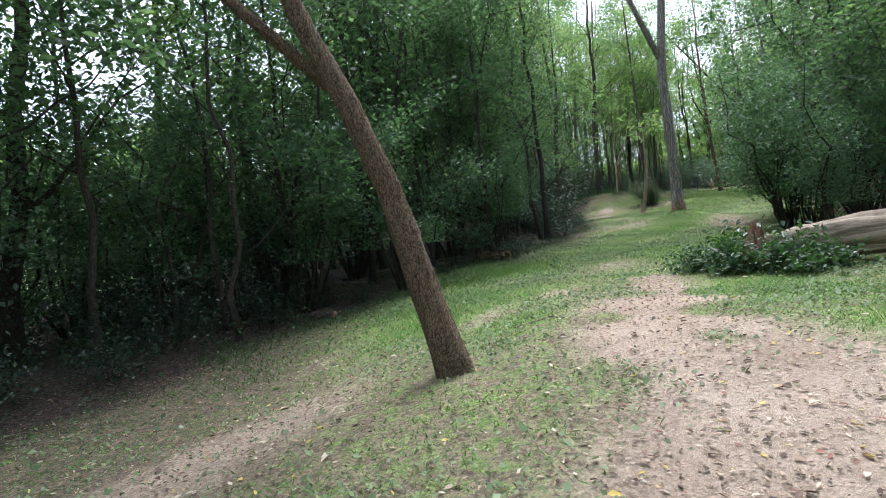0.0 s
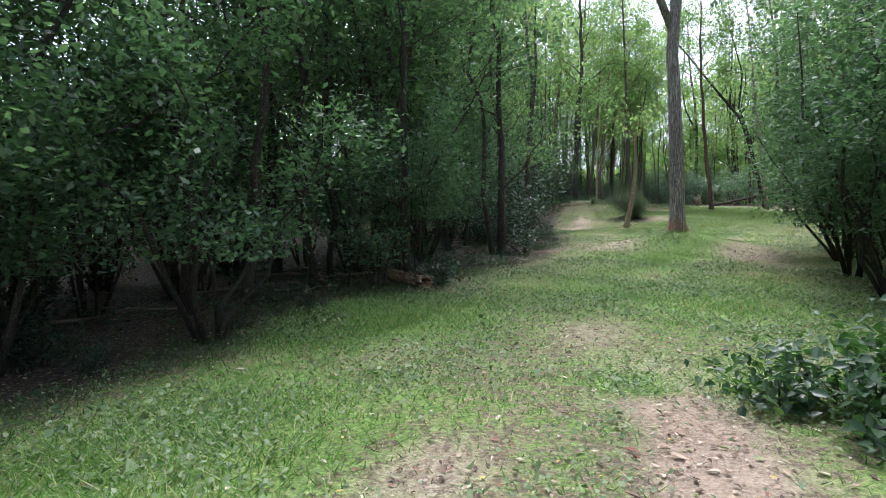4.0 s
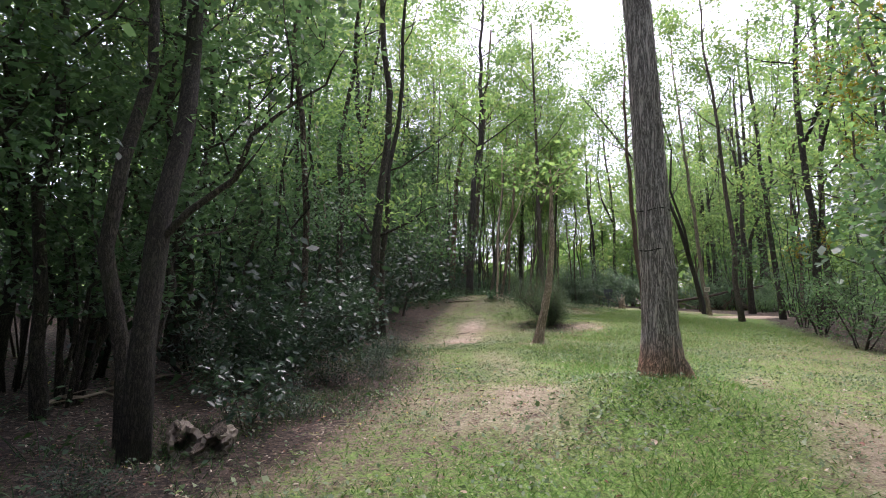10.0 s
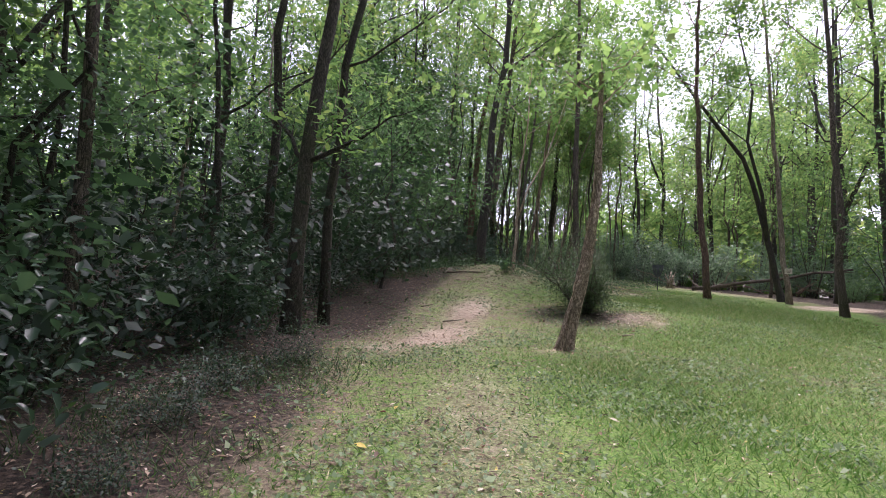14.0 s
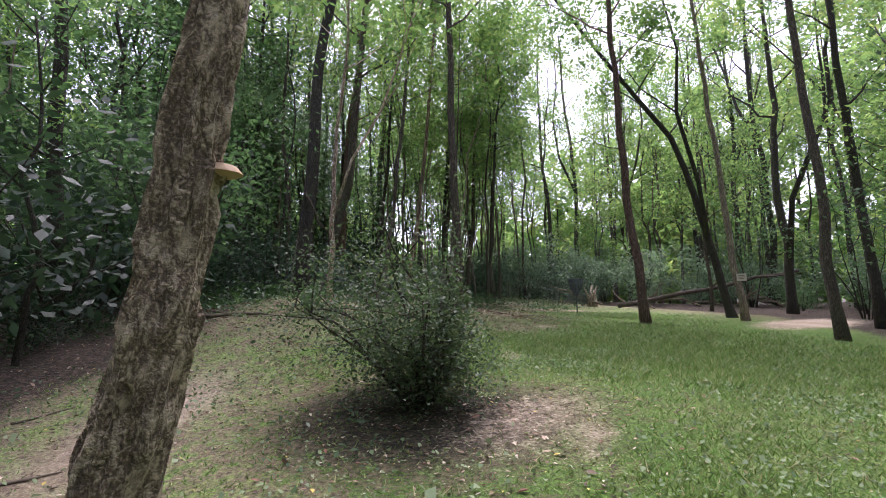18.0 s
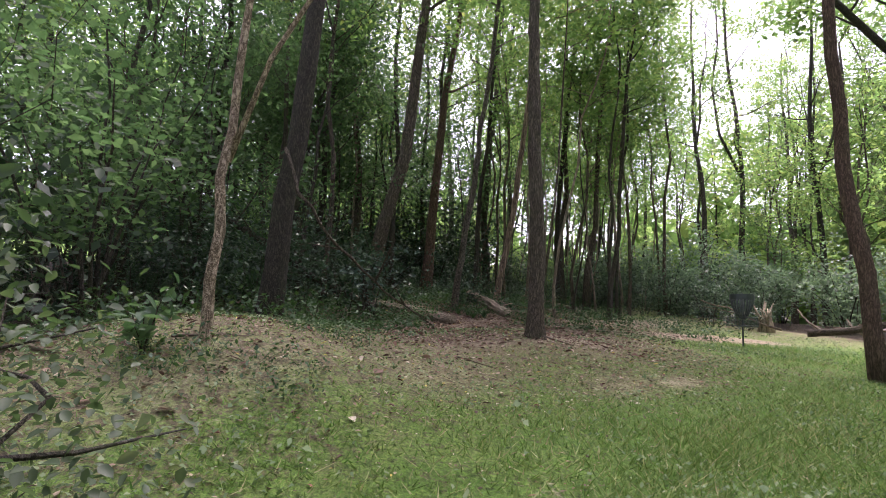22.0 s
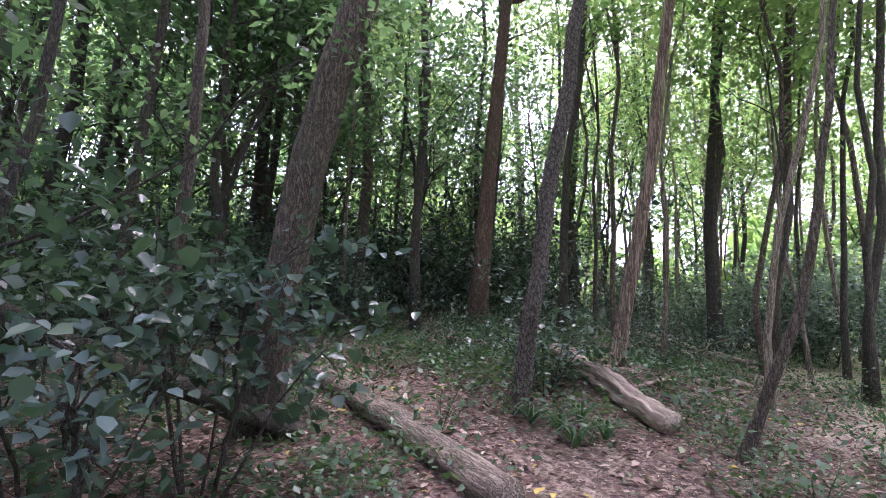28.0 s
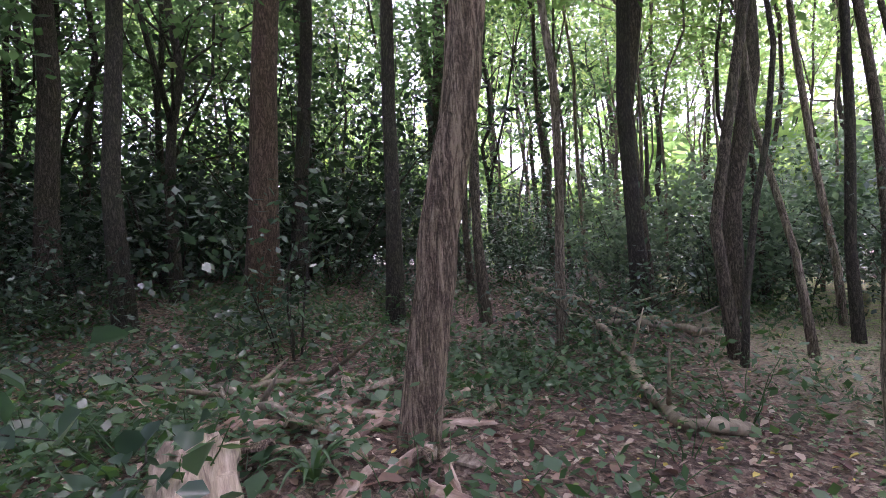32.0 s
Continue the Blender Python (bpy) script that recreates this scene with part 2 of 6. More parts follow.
    c = mix_node(n, l, 1.0, c, deep, "MULTIPLY")
    gap = ramp_node(n, [(0.38, (0.22, 0.22, 0.2)), (0.5, (0.95, 0.95, 0.95)), (0.62, (1.6, 1.55, 1.45))])
    n5 = noise_node(n, l, 30, 6, 0.85, P3)
    l.new(n5.outputs[0], gap.inputs[0])
    c = mix_node(n, l, 0.8, c, gap.outputs[0], "MULTIPLY")
    c = mix_node(n, l, masked("dirt", 0.75), c, sand.outputs[0])
    spk = ramp_node(n, [(0.62, (1, 1, 1)), (0.72, (0.45, 0.36, 0.28))])
    l.new(n4.outputs[0], spk.inputs[0])
    c = mix_node(n, l, 0.6, c, spk.outputs[0], "MULTIPLY")
    l.new(c, bsdf.inputs["Base Color"])
    bsdf.inputs["Roughness"].default_value = 0.95
    bmp = n.new("ShaderNodeBump")
    bmp.inputs["Strength"].default_value = 0.9
    bmp.inputs["Distance"].default_value = 0.035
    l.new(math_node(n, l, "ADD", n3.outputs[0], math_node(n, l, "MULTIPLY", n4.outputs[0], 0.4)), bmp.inputs["Height"])
    l.new(bmp.outputs[0], bsdf.inputs["Normal"])
    return m


M_GROUND = ground_mat()
M_BARK = bark_mat("bark_brown", (0.066, 0.05, 0.038), (0.2, 0.157, 0.12))
M_BARK_WARM = bark_mat("bark_warm_brown", (0.13, 0.085, 0.052), (0.46, 0.33, 0.215), moss=(0.14, 0.13, 0.05), moss_amount=0.3, furrow=34, depth=1.0, run=0.2, vary=0.0, plates=58, long=0.3)
M_BARK_PLATE = bark_mat("bark_rough_plates", (0.07, 0.056, 0.046), (0.26, 0.215, 0.18), furrow=34, depth=1.0, run=0.35, vary=0.0, plates=38)
M_BARK_DARK = bark_mat("bark_dark", (0.04, 0.033, 0.026), (0.11, 0.092, 0.073), furrow=46)
M_BARK_BIG = bark_mat("bark_grey_furrowed", (0.24, 0.21, 0.185), (0.74, 0.67, 0.6), moss_amount=0.06, furrow=34, depth=1.0, foot=(1.25, 0.7, 0.42), run=0.07, vary=0.0)
M_BARK_RED = bark_mat("bark_reddish", (0.1, 0.058, 0.042), (0.23, 0.145, 0.105), moss_amount=0.1, furrow=30, depth=0.9)
M_BARK_TAN = bark_mat("bark_peeling_tan", (0.17, 0.115, 0.085), (0.44, 0.32, 0.24), moss_amount=0.08, furrow=24, depth=1.0, run=0.08, vary=0.0)
M_BARK_FLAKY = bark_mat("bark_flaking", (0.3, 0.21, 0.15), (0.8, 0.64, 0.5), moss=(0.3, 0.22, 0.15), moss_amount=0.15, furrow=24, depth=1.0, run=0.45, vary=0.0)
M_BARK_PALE = bark_mat("bark_pale_tan", (0.16, 0.125, 0.092), (0.38, 0.31, 0.24), moss_amount=0.1, furrow=36, depth=0.8, run=0.12)
M_LEAF_CANOPY = leaf_mat("leaf_canopy", [(0.0, (0.06, 0.11, 0.05)), (0.45, (0.1, 0.16, 0.07)), (0.8, (0.15, 0.205, 0.085)), (1.0, (0.21, 0.215, 0.09))], 0.68, 0.6, (2.2, 2.4, 1.5))
M_LEAF_UNDER = leaf_mat("leaf_understory", [(0.0, (0.029, 0.055, 0.035)), (0.5, (0.05, 0.088, 0.055)), (0.9, (0.085, 0.13, 0.085)), (1.0, (0.15, 0.185, 0.1))], 0.62, 0.46, (2.3, 2.6, 1.4))
M_LEAF_EDGE = leaf_mat("leaf_edge_tree", [(0.0, (0.06, 0.11, 0.068)), (0.5, (0.09, 0.155, 0.098)), (0.9, (0.135, 0.205, 0.135)), (1.0, (0.19, 0.25, 0.16))], 0.45, 0.4, (1.5, 1.85, 0.95))
M_LEAF_NEAR = leaf_mat("leaf_shrub", [(0.0, (0.028, 0.056, 0.038)), (0.5, (0.044, 0.08, 0.054)), (0.9, (0.07, 0.112, 0.076)), (1.0, (0.11, 0.145, 0.095))], 0.33, 0.3, (1.5, 1.8, 1.1))
M_LEAF_BUSH = leaf_mat("leaf_bush", [(0.0, (0.034, 0.06, 0.032)), (0.5, (0.058, 0.09, 0.05)), (0.9, (0.09, 0.122, 0.072)), (1.0, (0.17, 0.175, 0.11))], 0.4, 0.55, (1.5, 1.8, 1.0))
# darkened copy of the shrub leaf: wood-edge shade is put into its colour
M_LEAF_SHADED = leaf_mat("leaf_shaded_shrub", [(0.0, (0.016, 0.036, 0.024)), (0.5, (0.028, 0.054, 0.036)), (0.9, (0.046, 0.078, 0.052)), (1.0, (0.08, 0.11, 0.065))], 0.3, 0.5, (1.5, 1.8, 1.0))
# leaf colour paled to stand in for sky light and haze on the foliage
M_LEAF_SKYLIT = leaf_mat("leaf_skylit_shrub", [(0.0, (0.075, 0.12, 0.085)), (0.5, (0.12, 0.17, 0.125)), (1.0, (0.19, 0.25, 0.17))], 0.55, 0.45, (1.6, 1.8, 1.35))
# broad green leaf with the bluish sheen of the sky mixed into its colour
M_LEAF_SHEEN = leaf_mat("leaf_broad_sky_sheen", [(0.0, (0.05, 0.088, 0.082)), (0.5, (0.085, 0.135, 0.128)), (1.0, (0.14, 0.195, 0.18))], 0.3, 0.5, (1.4, 1.7, 1.2))
M_LEAF_YELLOW = leaf_mat("leaf_turning", [(0.0, (0.09, 0.11, 0.03)), (0.5, (0.17, 0.155, 0.03)), (1.0, (0.3, 0.15, 0.03))], 0.5)
M_LEAF_BRIGHT = leaf_mat("leaf_bright_herb", [(0.0, (0.03, 0.07, 0.034)), (0.6, (0.05, 0.105, 0.05)), (1.0, (0.09, 0.145, 0.07))], 0.33, 0.4)
M_GRASS = island_mat("grass_blades", [(0.0, (0.06, 0.17, 0.025)), (0.45, (0.135, 0.31, 0.05)), (0.75, (0.24, 0.38, 0.09)), (1.0, (0.52, 0.47, 0.26))], 0.6, 0.4)
M_GRASS_LAWN = island_mat("lawn_grass", [(0.0, (0.07, 0.14, 0.022)), (0.45, (0.135, 0.24, 0.045)), (0.8, (0.22, 0.3, 0.08)), (1.0, (0.44, 0.39, 0.21))], 0.6, 0.4)
# darker copy of the grass colours, standing in for shade beside the wood
M_GRASS_SHADED = island_mat("shade_grass", [(0.0, (0.03, 0.07, 0.02)), (0.5, (0.06, 0.12, 0.035)), (0.85, (0.1, 0.17, 0.06)), (1.0, (0.2, 0.19, 0.1))], 0.6, 0.35)
M_CLOVER = island_mat("clover_leaves", [(0.0, (0.09, 0.16, 0.06)), (0.5, (0.16, 0.24, 0.1)), (1.0, (0.28, 0.35, 0.19))], 0.6, 0.25)
M_DRY = island_mat("dry_leaves", [(0.0, (0.09, 0.06, 0.042)), (0.2, (0.17, 0.115, 0.08)), (0.38, (0.3, 0.21, 0.14)), (0.55, (0.46, 0.35, 0.25)), (0.7, (0.28, 0.13, 0.09)), (0.8, (0.6, 0.52, 0.4)), (0.93, (0.62, 0.48, 0.12)), (0.97, (0.24, 0.32, 0.1))], 0.75, 0.15)
M_DRY_RED = island_mat("rusty_leaves", [(0.0, (0.11, 0.06, 0.045)), (0.25, (0.2, 0.12, 0.09)), (0.5, (0.32, 0.21, 0.16)), (0.68, (0.16, 0.075, 0.055)), (0.8, (0.45, 0.33, 0.26)), (0.93, (0.55, 0.46, 0.36)), (0.98, (0.55, 0.42, 0.1))], 0.75, 0.15)
M_LOG = wood_mat("weathered_log", (0.2, 0.155, 0.11), (0.42, 0.345, 0.26))
M_LOG_PALE = wood_mat("pale_bare_log", (0.2, 0.15, 0.115), (0.46, 0.37, 0.29), (1, 1, 0.06), 0.85, 34)
M_LOG_ROT = wood_mat("rotten_tan_log", (0.13, 0.085, 0.05), (0.5, 0.37, 0.22), (1, 1, 0.3), 0.9, 16)
M_LOG_GREY = wood_mat("grey_log", (0.13, 0.105, 0.08), (0.32, 0.27, 0.215))
M_STICK = wood_mat("fallen_stick", (0.12, 0.09, 0.065), (0.28, 0.22, 0.16))
M_ROT_RED = wood_mat("red_rotten_wood", (0.17, 0.075, 0.05), (0.5, 0.32, 0.22), (1, 1, 0.3), 0.9, 20)
M_METAL = plain_mat("galvanised_metal", (0.07, 0.085, 0.09), 0.5, 0.2)
M_SIGN = plain_mat("pale_sign_board", (0.6, 0.52, 0.42), 0.6)
M_SIGN_DARK = plain_mat("sign_print", (0.16, 0.13, 0.1), 0.6)

# ---- terrain: a slope that climbs along the walk ----
SLOPE = [-0.2609, 1.582, 0.6988, -0.051, -0.1032, -0.1783, -0.3556, -0.084, -0.1153, -0.0261, 0.0165, -0.0282, 0.0737, 0.0198, 0.0412]
BUMPS = [(10.55, 32.25, 0.3, 1.1), (8.2, 18.7, 0.42, 1.0), (10.2, 33.8, 0.5, 1.7), (13.75, 36.2, 0.25, 1.1), (13.2, 28.8, 0.18, 1.5), (13.5, 42.3, 0.3, 1.1), (20.2, 41.8, -0.15, 3.2), (7.4, 27.4, -0.3, 1.3), (1.2, 5.2, 0.19, 1.8), (-2.6, 5.8, -0.3, 1.5), (-3.0, 10.0, -0.14, 1.5)]
ORDERS = [(i, j) for i in range(5) for j in range(5) if i + j <= 4]


def height(x, y, relief=True):
    x, y = np.asarray(x, float), np.asarray(y, float)
    a, b = (np.clip(x, -8, 32) - 8) / 20, (np.clip(y, -4, 56) - 20) / 20
    z = sum(c * a ** i * b ** j for c, (i, j) in zip(SLOPE, ORDERS))
    for bx, by, k, s in BUMPS:
        z = z + k * np.exp(-((x - bx) ** 2 + (y - by) ** 2) / (2 * s * s))
    if relief:
        z = z + 0.012 * np.sin(2.3 * x + 1.1 * y) * np.sin(1.7 * y - 0.6 * x) + 0.006 * np.sin(6.1 * x + 2) * np.sin(5.3 * y)
    return z


def gz(x, y):
    return float(height(x, y))


# edges of the open strip that the walk follows: x at given y
LEFT_Y = [-20, 0, 5, 8, 10, 13, 15, 18, 20, 23, 26, 29, 32, 34, 36, 38, 41, 44, 60]
LEFT_X = [-6.5, -5.5, -4.6, -3.4, -2.0, -0.4, 1.2, 2.9, 3.9, 5.0, 5.8, 6.9, 8.0, 9.0, 11.0, 12.2, 13.2, 15.0, 22]
RIGHT_Y = [-20, 0, 5, 10, 15, 20, 25, 30, 34, 38, 42, 45, 60]
RIGHT_X = [4, 5.2, 7.5, 8.6, 11.8, 15.0, 18.0, 20.5, 23.5, 25.5, 24.5, 22.5, 26]


def left_edge(y):
    return np.interp(y, LEFT_Y, LEFT_X)


def right_edge(y):
    return np.interp(y, RIGHT_Y, RIGHT_X)


def smooth(v, a, b):
    t = np.clip((v - a) / (b - a), 0, 1)
    return t * t * (3 - 2 * t)


# bare earth along the trail: x, y, half length, half width, heading in degrees, strength
DIRT = [(1.35, 1.2, 3.4, 1.25, 70, 1.1), (2.0, 5.0, 2.8, 0.9, 72, 0.95), (2.7, 7.6, 2.4, 0.65, 70, 0.8), (-1.7, 3.6, 2.2, 0.8, 60, 0.6), (0.5, 6.6, 1.5, 0.5, 64, 0.5), (-1.6, 6.4, 1.2, 0.6, 50, 0.42), (1.2, 10.2, 1.0, 0.4, 60, 0.42),
        (1.5, 7.6, 1.2, 0.5, 60, 0.55), (3.3, 10.6, 1.3, 0.7, 62, 0.5), (5.5, 14.2, 0.9, 0.45, 62, 0.4), (6.9, 19.3, 2.2, 0.8, 75, 0.55),
        (8.9, 16.8, 2.4, 1.0, 62, 0.6), (7.7, 22.6, 2.8, 0.8, 80, 0.48), (7.9, 27.0, 1.8, 0.7, 62, 0.72), (8.9, 29.2, 1.7, 0.55, 68, 0.66),
        (9.9, 31.6, 1.3, 0.5, 60, 0.4), (11.9, 28.2, 1.5, 0.8, 40, 0.5), (23.6, 35.6, 3.0, 0.9, 20, 0.9), (18.6, 40.4, 2.2, 0.9, 10, 0.9),
        (14.4, 34.2, 1.2, 0.6, 40, 0.45), (10.9, 31.9, 1.8, 0.8, 50, 0.42), (12.4, 33.2, 2.2, 0.9, 60, 0.4), (14.5, 36.8, 2.4, 1.3, 70, 0.5),
        (13.0, 38.8, 2.2, 1.0, 80, 0.42), (16.6, 41.4, 2.4, 0.9, 40, 0.48), (18.9, 43.9, 2.2, 0.8, 45, 0.55), (6.1, 18.8, 0.9, 0.5, 60, 0.5), (7.3, 18.95, 0.7, 0.4, 60, 0.45), (7.17, 15.75, 1.0, 0.5, 60, 0.48), (5.66, 16.6, 0.8, 0.4, 60, 0.46), (4.8, 18.84, 0.6, 0.35, 60, 0.4), (6.11, 19.72, 1.0, 0.5, 30, 0.5),
        (7.16, 20.0, 0.7, 0.4, 20, 0.48), (7.9, 20.2, 0.6, 0.35, 20, 0.48), (10.87, 20.7, 1.2, 0.6, 40, 0.48), (7.1, 25.5, 1.0, 0.6, 70, 0.55), (9.25, 25.5, 0.4, 0.3, 0, 0.5), (12.1, 27.7, 0.7, 0.25, 60, 0.55), (12.83, 30.8, 0.9, 0.25, 70, 0.5),
        (15.25, 34.6, 0.8, 0.4, 40, 0.5), (17.5, 42.56, 1.9, 0.9, 45, 0.8), (16.2, 41.5, 1.3, 0.6, 45, 0.75), (12.9, 35.4, 1.0, 0.6, 30, 0.42), (13.5, 39.8, 1.0, 0.7, 30, 0.4), (11.4, 41.2, 1.6, 0.6, 120, 0.5), (2.6, 19.4, 1.6, 0.5, 120, 0.35)]
# lush turf: x, y, radius, strength
LUSH = [(14.6, 34.4, 1.7, 0.42), (16.5, 32.0, 4.5, 0.75), (20.0, 34.0, 3.2, 0.5), (14.5, 29.2, 1.5, 0.35), (0.0, 8.6, 1.5, 0.4), (-0.5, 7.2, 1.2, 0.32), (3.5, 6.2, 0.8, 0.8),
        (0.9, 12.0, 1.4, 0.75), (6.6, 16.3, 1.4, 0.5), (8.2, 18.3, 1.5, 0.35), (3.4, 8.9, 0.7, 0.5), (9.6, 22.5, 2.5, 0.35), (19.0, 38.5, 2.6, 0.6), (3.9, 3.6, 1.1, 0.6), (5.0, 12.5, 2.5, 0.3), (0.2, 7.7, 0.9, 0.6), (0.54, 5.8, 0.5, 0.4), (-0.2, 8.2, 0.8, 0.7), (-0.54, 7.0, 0.4, 0.5), (0.4, 11.2, 0.8, 0.7), (3.4, 6.4, 0.7, 0.6), (6.6, 16.3, 0.8, 0.6), (12.5, 26.8, 2.2, 0.3)]

# tufts that break up the bare earth: x, y, radius
TUFTS = [(2.38, 8.04, 0.4), (2.3, 7.4, 0.25), (2.4, 5.14, 0.35), (2.8, 5.14, 0.3), (2.15, 6.6, 0.3), (1.9, 8.6, 0.35), (1.2, 6.9, 0.3), (1.5, 5.2, 0.25), (2.0, 4.2, 0.2), (1.0, 3.6, 0.25), (3.0, 8.9, 0.3), (2.9, 6.2, 0.25)]

# bare leaf mould under bushes, dark tone includes their shade: x, y, radius
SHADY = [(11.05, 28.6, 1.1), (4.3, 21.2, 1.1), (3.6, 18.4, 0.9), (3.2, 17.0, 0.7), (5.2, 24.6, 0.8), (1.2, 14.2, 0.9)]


def cover(x, y):
    """Bare earth, turf and leaf litter at a place, each 0 to 1."""
    x, y = np.asarray(x, float), np.asarray(y, float)
    dirt = np.zeros_like(x)
    for cx, cy, a, b, h, k in DIRT:
        c, s = math.cos(radians(h)), math.sin(radians(h))
        u, v = ((x - cx) * c + (y - cy) * s) / a, (-(x - cx) * s + (y - cy) * c) / b
        dirt = np.maximum(dirt, k * np.exp(-(u * u + v * v) * 0.8))
    for cx, cy, r in TUFTS:
        dirt = dirt * (1 - 0.85 * np.exp(-((x - cx) ** 2 + (y - cy) ** 2) / (r * r)))
    verge = np.interp(y, [0, 4, 8, 11, 14], [2.6, 2.2, 1.1, 0.5, 0])
    le, ri = left_edge(y) + verge + 0.95 * smooth(y, 14, 18.5) * smooth(-y, -25.5, -22), right_edge(y)
    inside = smooth(x, le - 0.2, le + 1.3 + verge * 0.7) * smooth(-x, -ri - 0.5, -ri + 1.5)
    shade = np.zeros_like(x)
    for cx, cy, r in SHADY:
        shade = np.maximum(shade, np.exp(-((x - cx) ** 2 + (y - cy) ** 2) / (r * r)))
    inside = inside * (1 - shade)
    late = smooth(y, 30.5, 34.5) * smooth(-x, -19.5, -15.5)
    lush = np.zeros_like(x)
    for cx, cy, r, k in LUSH:
        lush = np.maximum(lush, k * np.exp(-((x - cx) ** 2 + (y - cy) ** 2) / (r * r)))
    field = smooth(-x, -(le - 15), -(le - 18)) * smooth(x, le - 70, le - 60)
    grass = np.clip(inside * (0.43 - 0.33 * late) + lush * (1 - 0.6 * dirt) + field * 0.9, 0, 1)
    mixed = smooth(x, left_edge(y) - 0.3, left_edge(y) + 0.9) * np.clip(verge, 0, 1) * (1 - inside)
    grass = np.clip(grass + 0.3 * mixed, 0, 1)
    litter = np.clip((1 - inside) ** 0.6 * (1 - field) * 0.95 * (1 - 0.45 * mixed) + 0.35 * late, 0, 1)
    return np.clip(dirt, 0, 1), grass, litter


def mulch(x, y):
    """Rusty leaf mould of the wood at the end of the walk, 0 to 1."""
    return smooth(y - np.clip((x - 11) * 1.2, 0, 3), 30.0, 33.4) * smooth(x, 7.0, 9.0) * smooth(-x, -18.5, -13.0 - 2.5 * smooth(y, 37, 41)) * (0.3 + 0.42 * smooth(y, 34, 36.5))


def deep_lawn(x, y):
    """The deeper green part of the lawn, 0 to 1."""
    return smooth(y, 20.5, 25) * smooth(-y, -40, -35) * smooth(x, left_edge(y) + 2.0, left_edge(y) + 4.5) * smooth(-x, -right_edge(y) - 1, -right_edge(y) + 1)


# ---- mesh helpers ----
def mesh_from(name, verts, faces, mat, smooth_shade=False):
    me = bpy.data.meshes.new(name)
    me.from_pydata([tuple(v) for v in verts], [], faces)
    me.materials.append(mat)
    if smooth_shade:
        me.polygons.foreach_set("use_smooth", [True] * len(me.polygons))
    me.update()
    return me


def quads_mesh(name, V, k, mat, tri=False):
    """V: n pieces of k vertices each, as an array (n, k, 3); k is 3, 4 or 6."""
    n = len(V)
    me = bpy.data.meshes.new(name)
    me.vertices.add(n * k)
    me.vertices.foreach_set("co", np.ascontiguousarray(V, dtype=np.float32).ravel())
    if k == 6:
        base = np.array([0, 1, 2, 3, 0, 3, 4, 5])
        loops, per, sizes = 8, 2, 4
    elif k == 4:
        base, loops, per, sizes = np.array([0, 1, 2, 3]), 4, 1, 4
    else:
        base, loops, per, sizes = np.array([0, 1, 2]), 3, 1, 3
    idx = (np.arange(n)[:, None] * k + base[None]).ravel()
    me.loops.add(n * loops)
    me.loops.foreach_set("vertex_index", idx.astype(np.int32))
    me.polygons.add(n * per)
    me.polygons.foreach_set("loop_start", np.arange(n * per, dtype=np.int32) * sizes)
    me.materials.append(mat)
    me.update(calc_edges=True)
    me.validate()
    return me


def part(name, data, parent, label="", at=None):
    ob = new(name, data)
    ob.parent = parent
    if at is not None:
        ob.matrix_basis = at
    if label:
        ob["label"] = label
    return ob


def empty(name, m, label, category, group=""):
    e = new(name)
    e.empty_display_size = 0.2
    e.matrix_basis = m
    return tagged(e, label, category, group)


def tube(points, radii, sides=8, rng=None, rough=0.0, flare=None, cap=True, relief=None):
    """A tapered tube along points; returns verts and faces."""
    pts = np.array(points, float)
    n = len(pts)
    verts, faces = [], []
    tang = np.gradient(pts, axis=0)
    tang /= np.linalg.norm(tang, axis=1)[:, None] + 1e-9
    ref = np.array([1.0, 0.13, 0.07]) if abs(tang[0][0]) < 0.8 else np.array([0.1, 0.2, 1.0])
    bumps = rng.normal(0, 1, sides) if rng is not None else np.zeros(sides)
    for i in range(n):
        u = np.cross(tang[i], ref)
        u /= np.linalg.norm(u)
        v = np.cross(tang[i], u)
        for k in range(sides):
            a = 2 * math.pi * k / sides
            r = radii[i] * (1 + rough * (0.6 * bumps[k] + (0.4 * rng.normal() if rng is not None else 0)))
            if flare is not None and i < len(flare):
                r *= 1 + flare[i] * (0.6 + 0.4 * math.cos(3 * a + 0.7) + 0.25 * math.cos(5 * a))
            if relief is not None:
                r *= 1 + relief[i][k]
            verts.append(pts[i] + r * (math.cos(a) * u + math.sin(a) * v))
    for i in range(n - 1):
        for k in range(sides):
            k2 = (k + 1) % sides
            faces.append((i * sides + k, i * sides + k2, (i + 1) * sides + k2, (i + 1) * sides + k))
    if cap:
        faces.append(tuple(range(sides - 1, -1, -1)))
        faces.append(tuple((n - 1) * sides + k for k in range(sides)))
    return verts, faces


class Build:
    """Collects tubes into one mesh."""

    def __init__(self):
        self.v, self.f = [], []

    def add(self, vf):
        o = len(self.v)
        self.v += list(vf[0])
        self.f += [tuple(i + o for i in q) for q in vf[1]]
        return self

    def mesh(self, name, mat, smooth_shade=True):
        return mesh_from(name, self.v, self.f, mat, smooth_shade)


def bark_relief(rng, rings, sides, amount, run=5):
    """Raised plates and furrows over a trunk, longer than wide."""
    g = rng.normal(0, 1, (rings + run, sides))
    g = sum(g[k:k + rings] for k in range(run)) / math.sqrt(run)
    return amount * np.clip(g, -1.6, 1.4)


